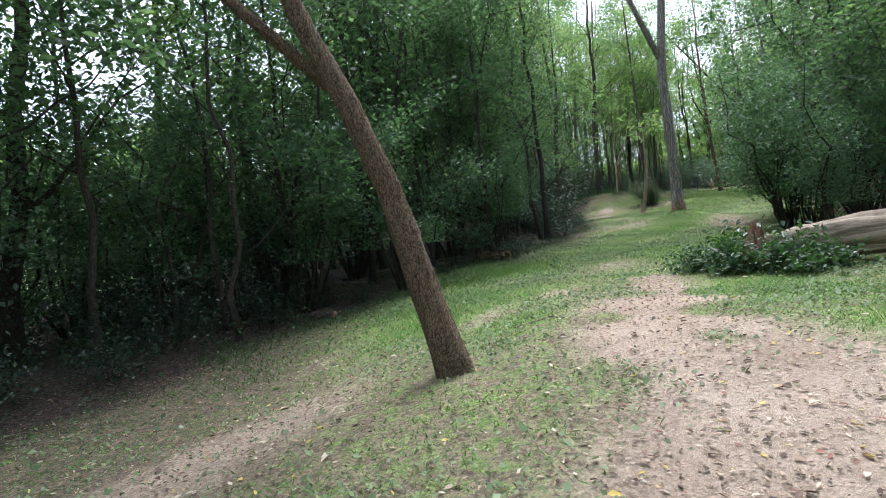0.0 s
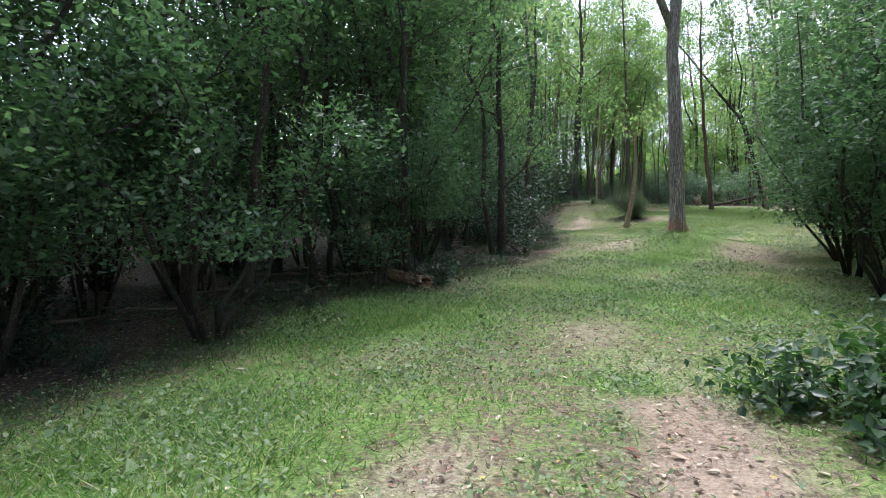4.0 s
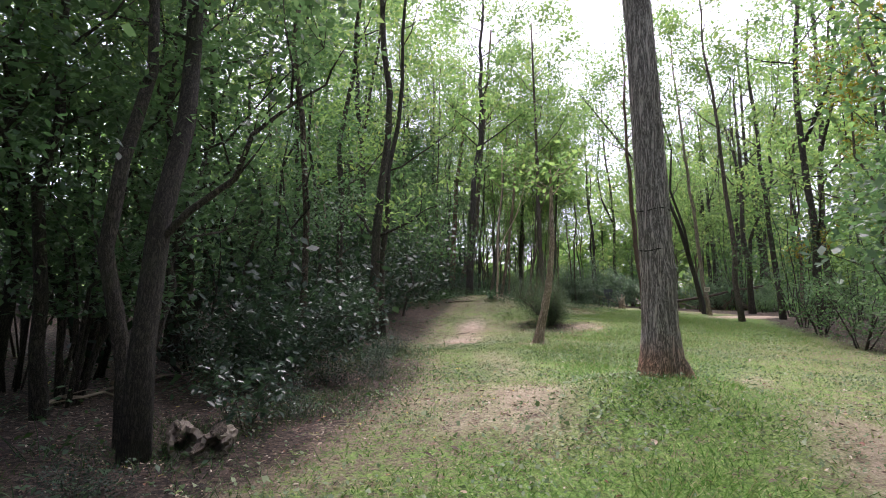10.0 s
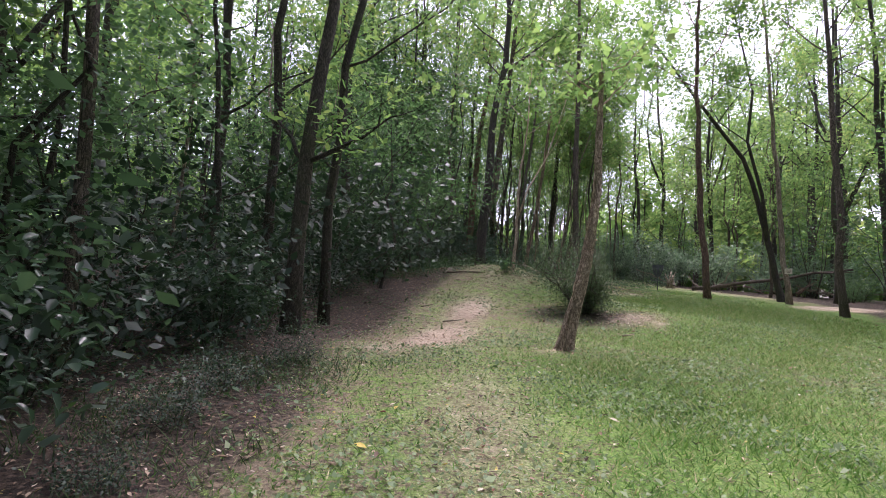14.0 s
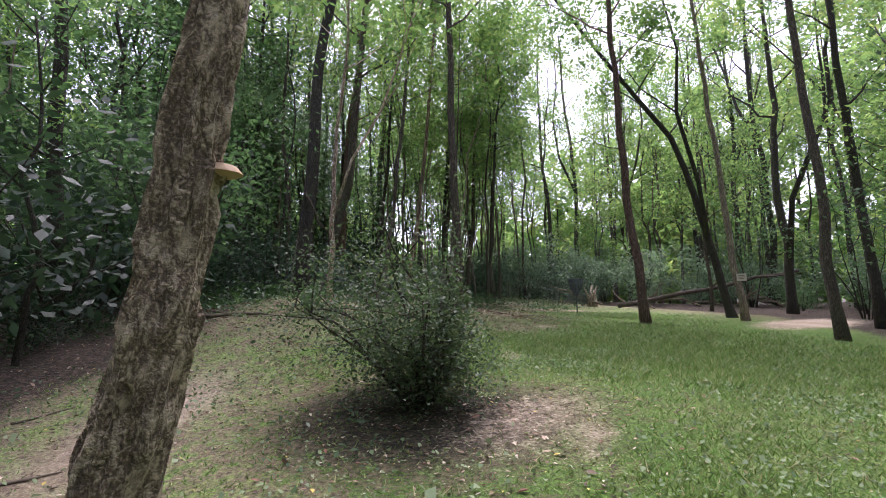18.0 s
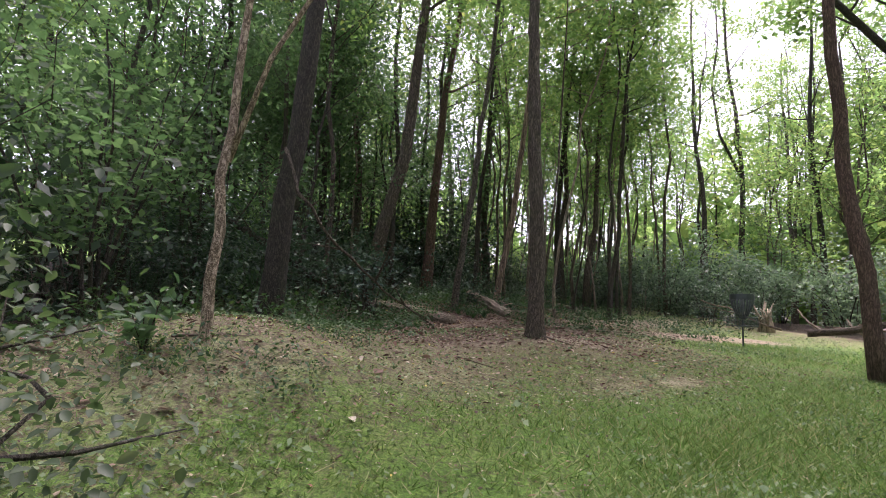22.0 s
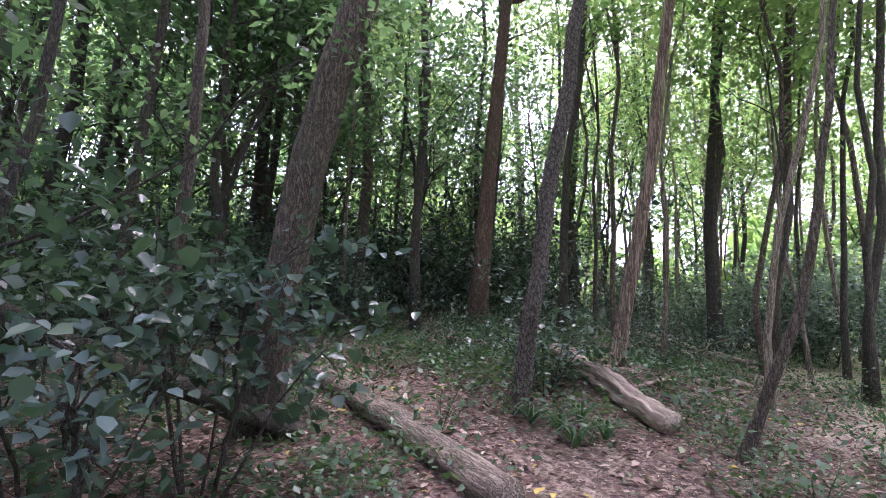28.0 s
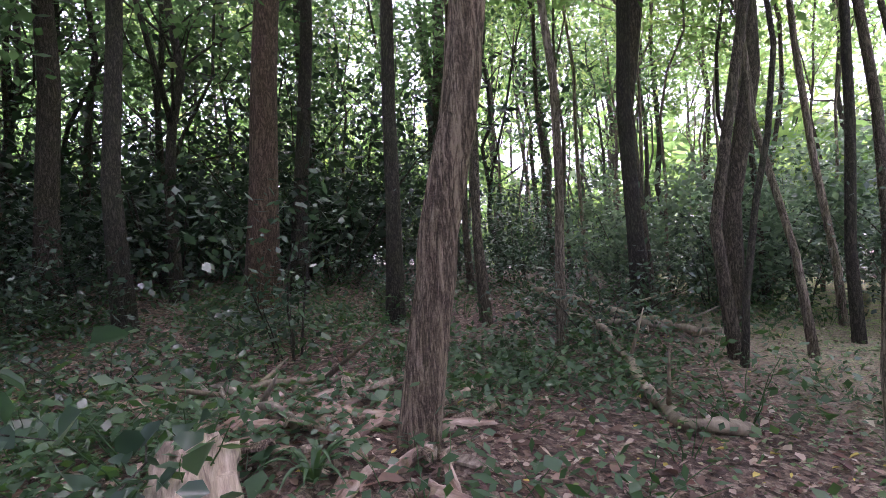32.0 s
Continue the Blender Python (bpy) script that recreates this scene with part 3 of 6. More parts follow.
def leaf_shapes(rng, centres, size, spread=0.35, droop=0.5, folded=False, slim=0.5):
    """Leaf blades at centres, with random turns and sizes."""
    n = len(centres)
    L = size * rng.uniform(1 - spread, 1 + spread, n)
    W = L * slim * rng.uniform(0.8, 1.2, n)
    az = rng.uniform(0, 2 * math.pi, n)
    el = rng.normal(-0.25, droop, n)
    d = np.stack([np.cos(az) * np.cos(el), np.sin(az) * np.cos(el), np.sin(el)], 1)
    side = np.stack([-np.sin(az), np.cos(az), np.zeros(n)], 1)
    tilt = rng.normal(0, 0.5, n)
    up = np.cross(d, side)
    side = side * np.cos(tilt)[:, None] + up * np.sin(tilt)[:, None]
    nrm = np.cross(d, side)
    c = np.asarray(centres)
    l2, w2 = L[:, None], W[:, None]
    if folded:
        lift = nrm * w2 * 0.22
        a, t = c - d * l2 * 0.5, c + d * l2 * 0.5
        return np.stack([a, c - d * l2 * 0.2 + side * w2 * 0.5 + lift, c + d * l2 * 0.2 + side * w2 * 0.4 + lift, t,
                         c + d * l2 * 0.2 - side * w2 * 0.4 + lift, c - d * l2 * 0.2 - side * w2 * 0.5 + lift], 1), 6
    return np.stack([c - d * l2 * 0.5, c + side * w2 * 0.5 - d * l2 * 0.08, c + d * l2 * 0.5, c - side * w2 * 0.5 - d * l2 * 0.08], 1), 4


def wobble_line(rng, a, b, n, amount):
    a, b = np.array(a, float), np.array(b, float)
    t = np.linspace(0, 1, n)[:, None]
    p = a + (b - a) * t
    off = np.cumsum(rng.normal(0, amount, (n, 3)), 0)
    off -= off[0] + (off[-1] - off[0]) * t
    return p + off


def limb_with_leaves(rng, start, direction, length, r0, bark, twigs=4, leaves=200, size=0.13, cluster=0.5, droop=0.5):
    """One limb with its twigs as a mesh, and leaf centres."""
    d = np.array(direction, float)
    d /= np.linalg.norm(d)
    b = Build()
    end = np.array(start) + d * length
    line = wobble_line(rng, start, end, 6, length * 0.035)
    line[:, 2] += np.linspace(0, 1, 6) ** 2 * length * 0.12
    b.add(tube(line, np.linspace(r0, r0 * 0.25, 6), 5))
    centres = []
    per = max(1, leaves // (twigs + 1))
    ends = [line[-1]]
    for k in range(twigs):
        i = rng.integers(2, 6)
        td = d + rng.normal(0, 0.75, 3)
        td[2] += 0.1
        td /= np.linalg.norm(td)
        tl = length * rng.uniform(0.25, 0.55)
        tw = wobble_line(rng, line[i], line[i] + td * tl, 4, tl * 0.05)
        b.add(tube(tw, np.linspace(r0 * 0.32, r0 * 0.08, 4), 4))
        ends.append(tw[-1])
        ends.append(tw[2])
    for k in range(leaves):
        e = ends[rng.integers(0, len(ends))]
        centres.append(e + rng.normal(0, cluster, 3) * (1, 1, 0.7))
    return b, np.array(centres)


# ---- trees ----
def grown_tree(name, seed, H, r0, trunk_mat, leaf, label, fork=0.0, lean=(0, 0), limbs=8, crown_from=0.5, leaves=3000, size=0.16,
               spread=2.6, cluster=0.3, flare=0.45, at=(0, 0), curve=0.12, sides=9, points=None, group="", low=0, folded=False, z0=None, tri=False, joined=False, twigs=4, fork_dir=None, relief=0.0, plate=5, slim=0.5, taper=0.0):
    """A tree with a trunk, separate limbs and a crown of leaves; points: the trunk's own line, as offsets from the base."""
    rng = np.random.default_rng(seed)
    zb = gz(*at) if z0 is None else z0
    e = empty(name, Matrix.Translation((at[0], at[1], zb)), label, "tree", group)
    if points is None:
        top = np.array([lean[0] * H, lean[1] * H, H])
        line = wobble_line(rng, (0, 0, -0.25), top, 11 if sides < 12 else 17, curve * (0.5 if sides < 12 else 0.4))
        line[0, :2] = line[1, :2] * 0.5
    else:
        key = np.array(points, float)
        z = np.concatenate([[-0.25, 0.0, 0.18, 0.5], np.arange(0.7, min(4.6, H - 1), (0.045 if relief > 0.1 else 0.09) if relief else 0.4), np.linspace(min(4.7, H - 0.9), H, 8)])
        line = np.stack([np.interp(z, key[:, 2], key[:, 0]), np.interp(z, key[:, 2], key[:, 1]), z], 1)
        step = np.diff(z[3:], axis=0)[:, None]
        line[4:, :2] += np.cumsum(rng.normal(0, curve * 0.12, (len(line) - 4, 2)) * np.sqrt(step), 0)
    n = len(line)
    frac = np.clip(line[:, 2] / H, 0, 1)
    radii = r0 * (1 - 0.72 * frac ** 0.9) * (1 - taper * np.clip(line[:, 2] / 3, 0, 1))
    fl = [flare * 1.3, flare, flare * 0.35] if points is not None else [flare]
    if relief:
        sides = max(sides, 30)
    b = Build().add(tube(line, radii, sides, rng, 0.03 if relief else 0.045, fl, True, bark_relief(rng, n, sides, relief, plate) if relief else None))
    part("trunk", b.mesh("trunk", trunk_mat, relief < 0.1), e)
    allc = []
    pool = Build()

    def spot(f):
        z = f * H
        return np.array([np.interp(z, line[:, 2], line[:, k]) for k in range(3)]), float(np.interp(z, line[:, 2], radii))

    if fork:
        p, r = spot(fork)
        az = rng.uniform(0, 6.28)
        L = H * (1 - fork) * 0.95
        bb, c = limb_with_leaves(rng, p - (0, 0, 0.15), (0.3 * math.cos(az), 0.3 * math.sin(az), 1) if fork_dir is None else fork_dir, L, r * 0.75, trunk_mat, 6, leaves // 4, size, cluster)
        part("limb", bb.mesh("limb", trunk_mat), e)
        allc.append(c)
    for k in range(limbs):
        f = crown_from + (0.97 - crown_from) * ((k + rng.uniform(0, 1)) / limbs)
        if low and k < low:
            f = rng.uniform(0.1, crown_from)
        p, r = spot(min(f, 0.97))
        az = k * 2.4 + rng.uniform(-0.5, 0.5)
        rise = rng.uniform(0.35, 1.0)
        L = spread * (1.15 - 0.5 * f) * rng.uniform(0.7, 1.2)
        bb, c = limb_with_leaves(rng, p, (math.cos(az), math.sin(az), rise), L, max(r * 0.42, 0.012), trunk_mat, twigs, int(leaves / limbs), size, cluster)
        if joined:
            pool.add((bb.v, bb.f))
        else:
            part("limb", bb.mesh("limb", trunk_mat), e)
        allc.append(c)
    if joined:
        part("branchwork", pool.mesh("branchwork", trunk_mat), e)["kind"] = "stuff"
    if leaves:
        c = np.concatenate(allc)
        for _, px, py, pz, *_r in PATH:
            c = c[np.linalg.norm(c + (at[0] - px, at[1] - py, zb - pz), axis=1) > 1.7]
        V, k = leaf_shapes(rng, c, size, folded=folded, slim=slim)
        if tri:
            V, k = V[:, :3] * (1, 1, 1), 3
        part("crown", quads_mesh("crown", V, k, leaf), e)
    return e


def off_trail(at, p):
    """Distance on the plan from a point of a thing to the line walked."""
    return min(math.hypot(at[0] + p[0] - q[1], at[1] + p[1] - q[2]) for q in PATH)


def shrub(name, seed, at, H, R, leaf, label, stems=7, leaves=2500, size=0.07, stem_mat=None, category="shrub", folded=False, low=0.1, r0=0.018, z0=None, group="", joined=False, hmin=0.6, slim=0.55, clear=0.7, split=False, bow=0.02, bare=False):
    rng = np.random.default_rng(seed)
    zb = gz(*at) if z0 is None else z0
    e = empty(name, Matrix.Translation((at[0], at[1], zb)), label, category, group)
    cs = []
    pool = Build()
    for s in range(stems):
        az = s * 2.4 + rng.uniform(-0.4, 0.4)
        out = R * rng.uniform(0.3, 1.0)
        h = H * rng.uniform(hmin, 1.0) * (1.05 - 0.35 * out / max(R, 0.01))
        tip = np.array([math.cos(az) * out, math.sin(az) * out, h])
        while split and off_trail(at, tip) < 0.95 and abs(tip[0]) + abs(tip[1]) > 0.1:
            tip = tip * (0.85, 0.85, 1.0)
        base = np.array([math.cos(az), math.sin(az), 0]) * 0.08 * min(R, 1.2)
        line = wobble_line(rng, base - (0, 0, 0.05), tip, 7, h * bow)
        line[:, 2] += np.sin(np.linspace(0, math.pi, 7)) * h * 0.12
        b = Build().add(tube(line, np.linspace(r0 * rng.uniform(0.7, 1.3), r0 * 0.25, 7), 5))
        shoots = []
        for k in range(6):
            i = k + 1
            td = rng.normal(0, 1, 3) * (1, 1, 0.6) + (math.cos(az) * 0.5, math.sin(az) * 0.5, 0.3)
            td /= np.linalg.norm(td)
            tl = rng.uniform(0.25, 0.6) * R
            tw = wobble_line(rng, line[i], line[i] + td * tl, 4, 0.02)
            if off_trail(at, tw[-1]) > 0.75 and (split or not (joined or bare)):
                shoots.append(tube(tw, np.linspace(r0 * 0.4, r0 * 0.12, 4), 4))
            m = int(leaves / stems / 6)
            t = rng.uniform(0.1, 1.1, m)[:, None]
            cs.append(line[i] + td * tl * t + rng.normal(0, 0.09 * R + 0.03, (m, 3)))
        if joined:
            pool.add((b.v, b.f))
        else:
            st = part("stem", b.mesh("stem", stem_mat or M_BARK_DARK), e)
            for sh in shoots:
                part("twig", Build().add(sh).mesh("twig", stem_mat or M_BARK_DARK), st)
    if joined:
        part("stalk", pool.mesh("stalk", stem_mat or M_BARK_DARK), e)["kind"] = "stuff"
    c = np.concatenate(cs)
    c = c[c[:, 2] > low * H * 0.5]
    for _, px, py, pz, *_r in PATH:
        c = c[np.linalg.norm(c + (at[0] - px, at[1] - py, zb - pz), axis=1) > clear]
    V, k = leaf_shapes(rng, c, size, folded=folded, slim=slim)
    part("foliage", quads_mesh("foliage", V, k, leaf), e)
    return e


def log(name, label, a, b, ra, rb, mat, sides=12, lift=1.0, seed=1, rough=0.06, end_mat=None, za=None, zb2=None, category="log"):
    """A trunk lying on the ground from a to b."""
    rng = np.random.default_rng(seed)
    A = np.array([a[0], a[1], (gz(*a) if za is None else za) + ra * 0.75 * lift])
    B = np.array([b[0], b[1], (gz(*b) if zb2 is None else zb2) + rb * 0.75 * lift])
    e = empty(name, Matrix.Translation(A) @ Vector(B - A).to_track_quat("Z", "X").to_matrix().to_4x4(), label, category)
    m = 30 if np.linalg.norm(B - A) > 1 else 14
    line = wobble_line(rng, (0, 0, 0), (0, 0, np.linalg.norm(B - A)), m, 0.004 + 0.03 * ra)
    body = Build().add(tube(line, np.linspace(ra, rb, m) * rng.uniform(0.97, 1.03, m), sides * 2, rng, rough * 0.5, cap=True, relief=bark_relief(rng, m, sides * 2, rough * 0.8, 8)))
    part("stem", body.mesh("stem", mat), e)
    if end_mat:
        for p, q, r in ((line[0], line[1], ra), (line[-1], line[-2], rb)):
            d = (p - q) / np.linalg.norm(p - q)
            disc = Build().add(tube([p - d * 0.02, p + d * 0.012], [r * 0.86, r * 0.82], sides, rng, 0.05))
            part("cut_end", disc.mesh("cut_end", end_mat, False), e)
    return e


def stick(label, a, b, r, mat, seed, bend=0.03, za=None, zb2=None, twigs=2, category="branch", name="fallen_branch"):
    rng = np.random.default_rng(seed)
    A = np.array([a[0], a[1], (gz(*a) + r if za is None else za)])
    B = np.array([b[0], b[1], (gz(*b) + r * 0.6 if zb2 is None else zb2)])
    L = np.linalg.norm(B - A)
    turn = Vector(B - A).to_track_quat("Z", "X").to_matrix().to_4x4()
    e = empty(name, Matrix.Translation(A) @ turn, label, category)
    line = wobble_line(rng, (0, 0, 0), B - A, 9, L * bend * 0.5)
    if za is None:
        line[:, 2] = [max(gz(*(A + p)[:2]) + r * 0.8 - A[2], p[2]) for p in line]
    back = np.array(turn.to_3x3().inverted())
    line = line @ back.T
    part("stem", Build().add(tube(line, np.linspace(r, r * 0.45, 9), 7, rng, 0.06)).mesh("stem", mat), e)
    for k in range(twigs):
        i = rng.integers(2, 8)
        d = (B - A) / L + rng.normal(0, 0.6, 3)
        d[2] = abs(d[2]) * 0.4
        d = back @ d
        tl = L * rng.uniform(0.1, 0.25)
        part("twig", Build().add(tube(wobble_line(rng, line[i], line[i] + d * tl, 4, 0.01), np.linspace(r * 0.5, r * 0.15, 4), 5)).mesh("twig", mat), e)
    return e


def dead_limb(name, label, pts, r0, r1, mat, seed):
    rng = np.random.default_rng(seed)
    P0 = np.array(pts[0])
    e = empty(name, Matrix.Translation(P0), label, "branch")
    key = np.array(pts) - P0
    s = np.concatenate([[0], np.cumsum(np.linalg.norm(np.diff(key, axis=0), axis=1))])
    u = np.linspace(0, s[-1], 18)
    line = np.stack([np.interp(u, s, key[:, k]) for k in range(3)], 1) + rng.normal(0, 0.012, (18, 3))
    part("stem", Build().add(tube(line, np.linspace(r0, r1, 18), 9, rng, 0.05)).mesh("stem", mat), e)
    for k in range(4):
        i = 4 + 3 * k
        d = rng.normal(0, 0.35, 3) + (line[i] - line[i - 1]) * 1.5
        part("twig", Build().add(tube([line[i], line[i] + d * 0.5, line[i] + d], [0.018, 0.012, 0.004], 5)).mesh("twig", mat), e)
    return e


# ---- ground: one sheet out to the horizon ----
def axis_steps(lo, hi, step, far):
    core = np.arange(lo, hi + step * 0.5, step)
    out, d = [], step
    x = 0.0
    while x < far:
        d *= 1.35
        x += d
        out.append(x)
    out = np.array(out)
    return np.concatenate([lo - out[::-1], core, hi + out])


def build_ground():
    xs, ys = axis_steps(-12, 30, 0.26, 900), axis_steps(-4, 54, 0.26, 900)
    gx, gy = np.meshgrid(xs, ys)
    z = height(gx, gy)
    V = np.stack([gx.ravel(), gy.ravel(), z.ravel()], 1)
    nx, ny = len(xs), len(ys)
    i = (np.arange(ny - 1)[:, None] * nx + np.arange(nx - 1)[None]).ravel()
    F = np.stack([i, i + 1, i + nx + 1, i + nx], 1)
    me = bpy.data.meshes.new("ground")
    me.vertices.add(len(V))
    me.vertices.foreach_set("co", V.astype(np.float32).ravel())
    me.loops.add(F.size)
    me.loops.foreach_set("vertex_index", F.ravel().astype(np.int32))
    me.polygons.add(len(F))
    me.polygons.foreach_set("loop_start", np.arange(len(F), dtype=np.int32) * 4)
    me.materials.append(M_GROUND)
    me.update(calc_edges=True)
    me.polygons.foreach_set("use_smooth", [True] * len(F))
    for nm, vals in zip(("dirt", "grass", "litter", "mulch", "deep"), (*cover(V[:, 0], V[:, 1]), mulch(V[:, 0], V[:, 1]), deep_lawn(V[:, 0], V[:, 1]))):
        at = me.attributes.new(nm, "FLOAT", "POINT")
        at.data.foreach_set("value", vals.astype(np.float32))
    tagged(new("ground", me), "sloping woodland ground of bare earth, turf and leaf litter", "ground", kind="structure")


build_ground()

# ---- single trees beside the trail ----
grown_tree("leaning_tree", 11, 9.0, 0.135, M_BARK_WARM, M_LEAF_CANOPY, "leaning brown tree with rough bark, forked above the grass verge", at=(-0.02, 4.42),
           points=[(0, 0, -0.3), (0, 0, 0), (-0.24, 0, 1.0), (-0.39, -0.01, 1.6), (-0.58, -0.02, 2.2), (-0.83, -0.03, 2.8), (-1.1, -0.05, 3.5), (-1.45, 0, 4.6), (-2.1, 0.1, 9)], fork=0.285, fork_dir=(-1.0, 0.1, 0.95), limbs=8, crown_from=0.6, leaves=3200, spread=2.4, flare=0.3, sides=32, curve=0.1, relief=0.06, plate=3, taper=0.24)
grown_tree("big_tree", 12, 19, 0.187, M_BARK_BIG, M_LEAF_CANOPY, "thick straight tree with grey furrowed bark and flared reddish foot", at=(8.25, 18.95),
           points=[(0, 0, -0.3), (0, 0, 0), (0.06, 0.05, 1), (0.08, 0.11, 2), (0.09, 0.2, 4), (0.05, 0.28, 5.4), (0.33, 0.35, 6.8), (0.9, 0.5, 11), (1.3, 0.6, 19)], fork=0.28, fork_dir=(-0.5, 0.0, 1), limbs=14, crown_from=0.5, leaves=8000, spread=4.2, flare=0.56, sides=44, curve=0.05, relief=0.028, plate=8)
grown_tree("thin_tree", 13, 4.05, 0.095, M_BARK_FLAKY, M_LEAF_CANOPY, "thin crooked half-dead tree with flaking bark plates", at=(9.52, 25.55),
           points=[(-0.04, 0, -0.3), (-0.04, 0, 0), (0.08, -0.02, 0.6), (0.19, -0.05, 1.2), (0.33, -0.06, 2.2), (0.36, 0, 3.6), (0.34, 0.02, 4.05)], fork=0.86, fork_dir=(-0.9, 0.15, 0.75), limbs=4, crown_from=0.82, leaves=300, spread=1.5, flare=0.35, sides=30, curve=0.08, relief=0.15, plate=3)
grown_tree("red_tree", 14, 13, 0.12, M_BARK_RED, M_LEAF_CANOPY, "slender tree with reddish peeling bark on the lawn", at=(18.5, 35.6), lean=(-0.03, 0.02), limbs=9, crown_from=0.5, leaves=3600, spread=2.6, sides=12)
grown_tree("sign_tree", 15, 14, 0.105, M_BARK_PALE, M_LEAF_CANOPY, "slim grey tree carrying a small sign board", at=(22.3, 36.4), lean=(-0.05, 0.05), limbs=9, crown_from=0.5, leaves=3600, spread=2.6, sides=12)
grown_tree("bent_tree", 16, 12, 0.13, M_BARK_DARK, M_LEAF_CANOPY, "dark tree leaning over the lawn with long arching limbs", at=(22.9, 37.6),
           points=[(0, 0, -0.3), (0, 0, 0), (-0.25, 0.15, 1.5), (-0.9, 0.7, 5.5), (-2.8, 1.6, 8.5), (-5, 2.5, 12)], fork=0.2, limbs=8, crown_from=0.45, leaves=3600, spread=2.8, sides=12)
grown_tree("forked_tree", 17, 13, 0.17, M_BARK_DARK, M_LEAF_CANOPY, "dark tree forked low above the brush pile", at=(26.6, 38.8), fork=0.14, limbs=9, crown_from=0.45, leaves=3600, spread=3.0, sides=12)
grown_tree("straight_tree", 18, 14, 0.115, M_BARK, M_LEAF_CANOPY, "tall straight slim tree at the edge of the lawn", at=(20.7, 32.4), lean=(-0.04, 0.04), limbs=9, crown_from=0.5, leaves=3600, spread=2.6, sides=12)
grown_tree("mid_tree", 19, 13, 0.11, M_BARK, M_LEAF_CANOPY, "slim brown tree standing alone beside the trail", at=(13.78, 35.95),
           points=[(0, 0, -0.3), (0, 0, 0), (0.02, 0, 1), (-0.05, 0.02, 4), (-0.1, 0.1, 13)], limbs=9, crown_from=0.5, leaves=3600, spread=2.6, flare=0.5, sides=30, curve=0.12, relief=0.04)
grown_tree("leaning_trunk_tree", 20, 14, 0.15, M_BARK_DARK, M_LEAF_CANOPY, "large dark tree leaning at the edge of the wood", at=(10.26, 35.0), lean=(0.07, 0.05), limbs=9, crown_from=0.45, leaves=3600, spread=3.0, sides=16)
grown_tree("pale_sapling", 21, 5.5, 0.046, M_BARK_FLAKY, M_LEAF_CANOPY, "pale young tree with smooth tan bark, forked above", at=(10.58, 32.32), lean=(0.07, 0.01), fork=0.27, fork_dir=(0.45, 0.1, 1), limbs=4, crown_from=0.6, leaves=420, spread=1.6, sides=12, curve=0.06)
grown_tree("leaning_dark_tree", 22, 14, 0.148, M_BARK, M_LEAF_CANOPY, "thick brown leaning tree behind a leafy twig", at=(10.97, 39.7), points=[(0, 0, -0.3), (0, 0, 0), (0.12, -0.15, 0.8), (0.32, -0.31, 1.8), (0.72, -0.5, 3.3), (1.7, -0.6, 14)], relief=0.04, limbs=9, crown_from=0.45, leaves=3600, spread=3.0, sides=16)
grown_tree("grey_leaning_tree", 23, 13, 0.076, M_BARK_PLATE, M_LEAF_CANOPY, "dark rough-barked tree leaning over the herbs", at=(12.87, 40.62), points=[(0, 0, -0.3), (0, 0, 0), (0.04, -0.1, 0.7), (0.16, -0.16, 1.6), (0.38, -0.06, 3.1), (1.5, 0.1, 13)], relief=0.065, plate=3, limbs=9, crown_from=0.45, leaves=3200, spread=2.6, sides=16, curve=0.2)
grown_tree("red_barked_tree", 24, 14, 0.085, M_BARK_TAN, M_LEAF_CANOPY, "tan-brown tree with peeling bark standing in bark litter", at=(14.06, 42.58), points=[(0, 0, -0.3), (0, 0, 0), (0.14, -0.01, 0.9), (0.31, -0.02, 1.75), (0.47, -0.07, 2.8), (0.6, -0.1, 4), (1.6, -0.2, 14)], relief=0.06, plate=7, limbs=9, crown_from=0.5, leaves=3200, spread=2.6, flare=0.2, sides=18)
grown_tree("curved_thin_tree", 25, 11, 0.044, M_BARK, M_LEAF_CANOPY, "thin curved leaning tree beside the trail", at=(14.45, 40.1), points=[(-0.05, 0.05, -0.3), (0, 0, 0), (0.14, -0.14, 0.55), (0.28, -0.3, 1.1), (0.36, -0.42, 1.8), (0.43, -0.5, 2.5), (0.5, -0.52, 3.5), (0.9, -0.5, 11)], relief=0.05, limbs=7, crown_from=0.5, leaves=2200, spread=2.2, flare=0.3, sides=14, curve=0.1, taper=0.35)

WOOD_LABEL = "slim dark woodland tree with a thin green crown"
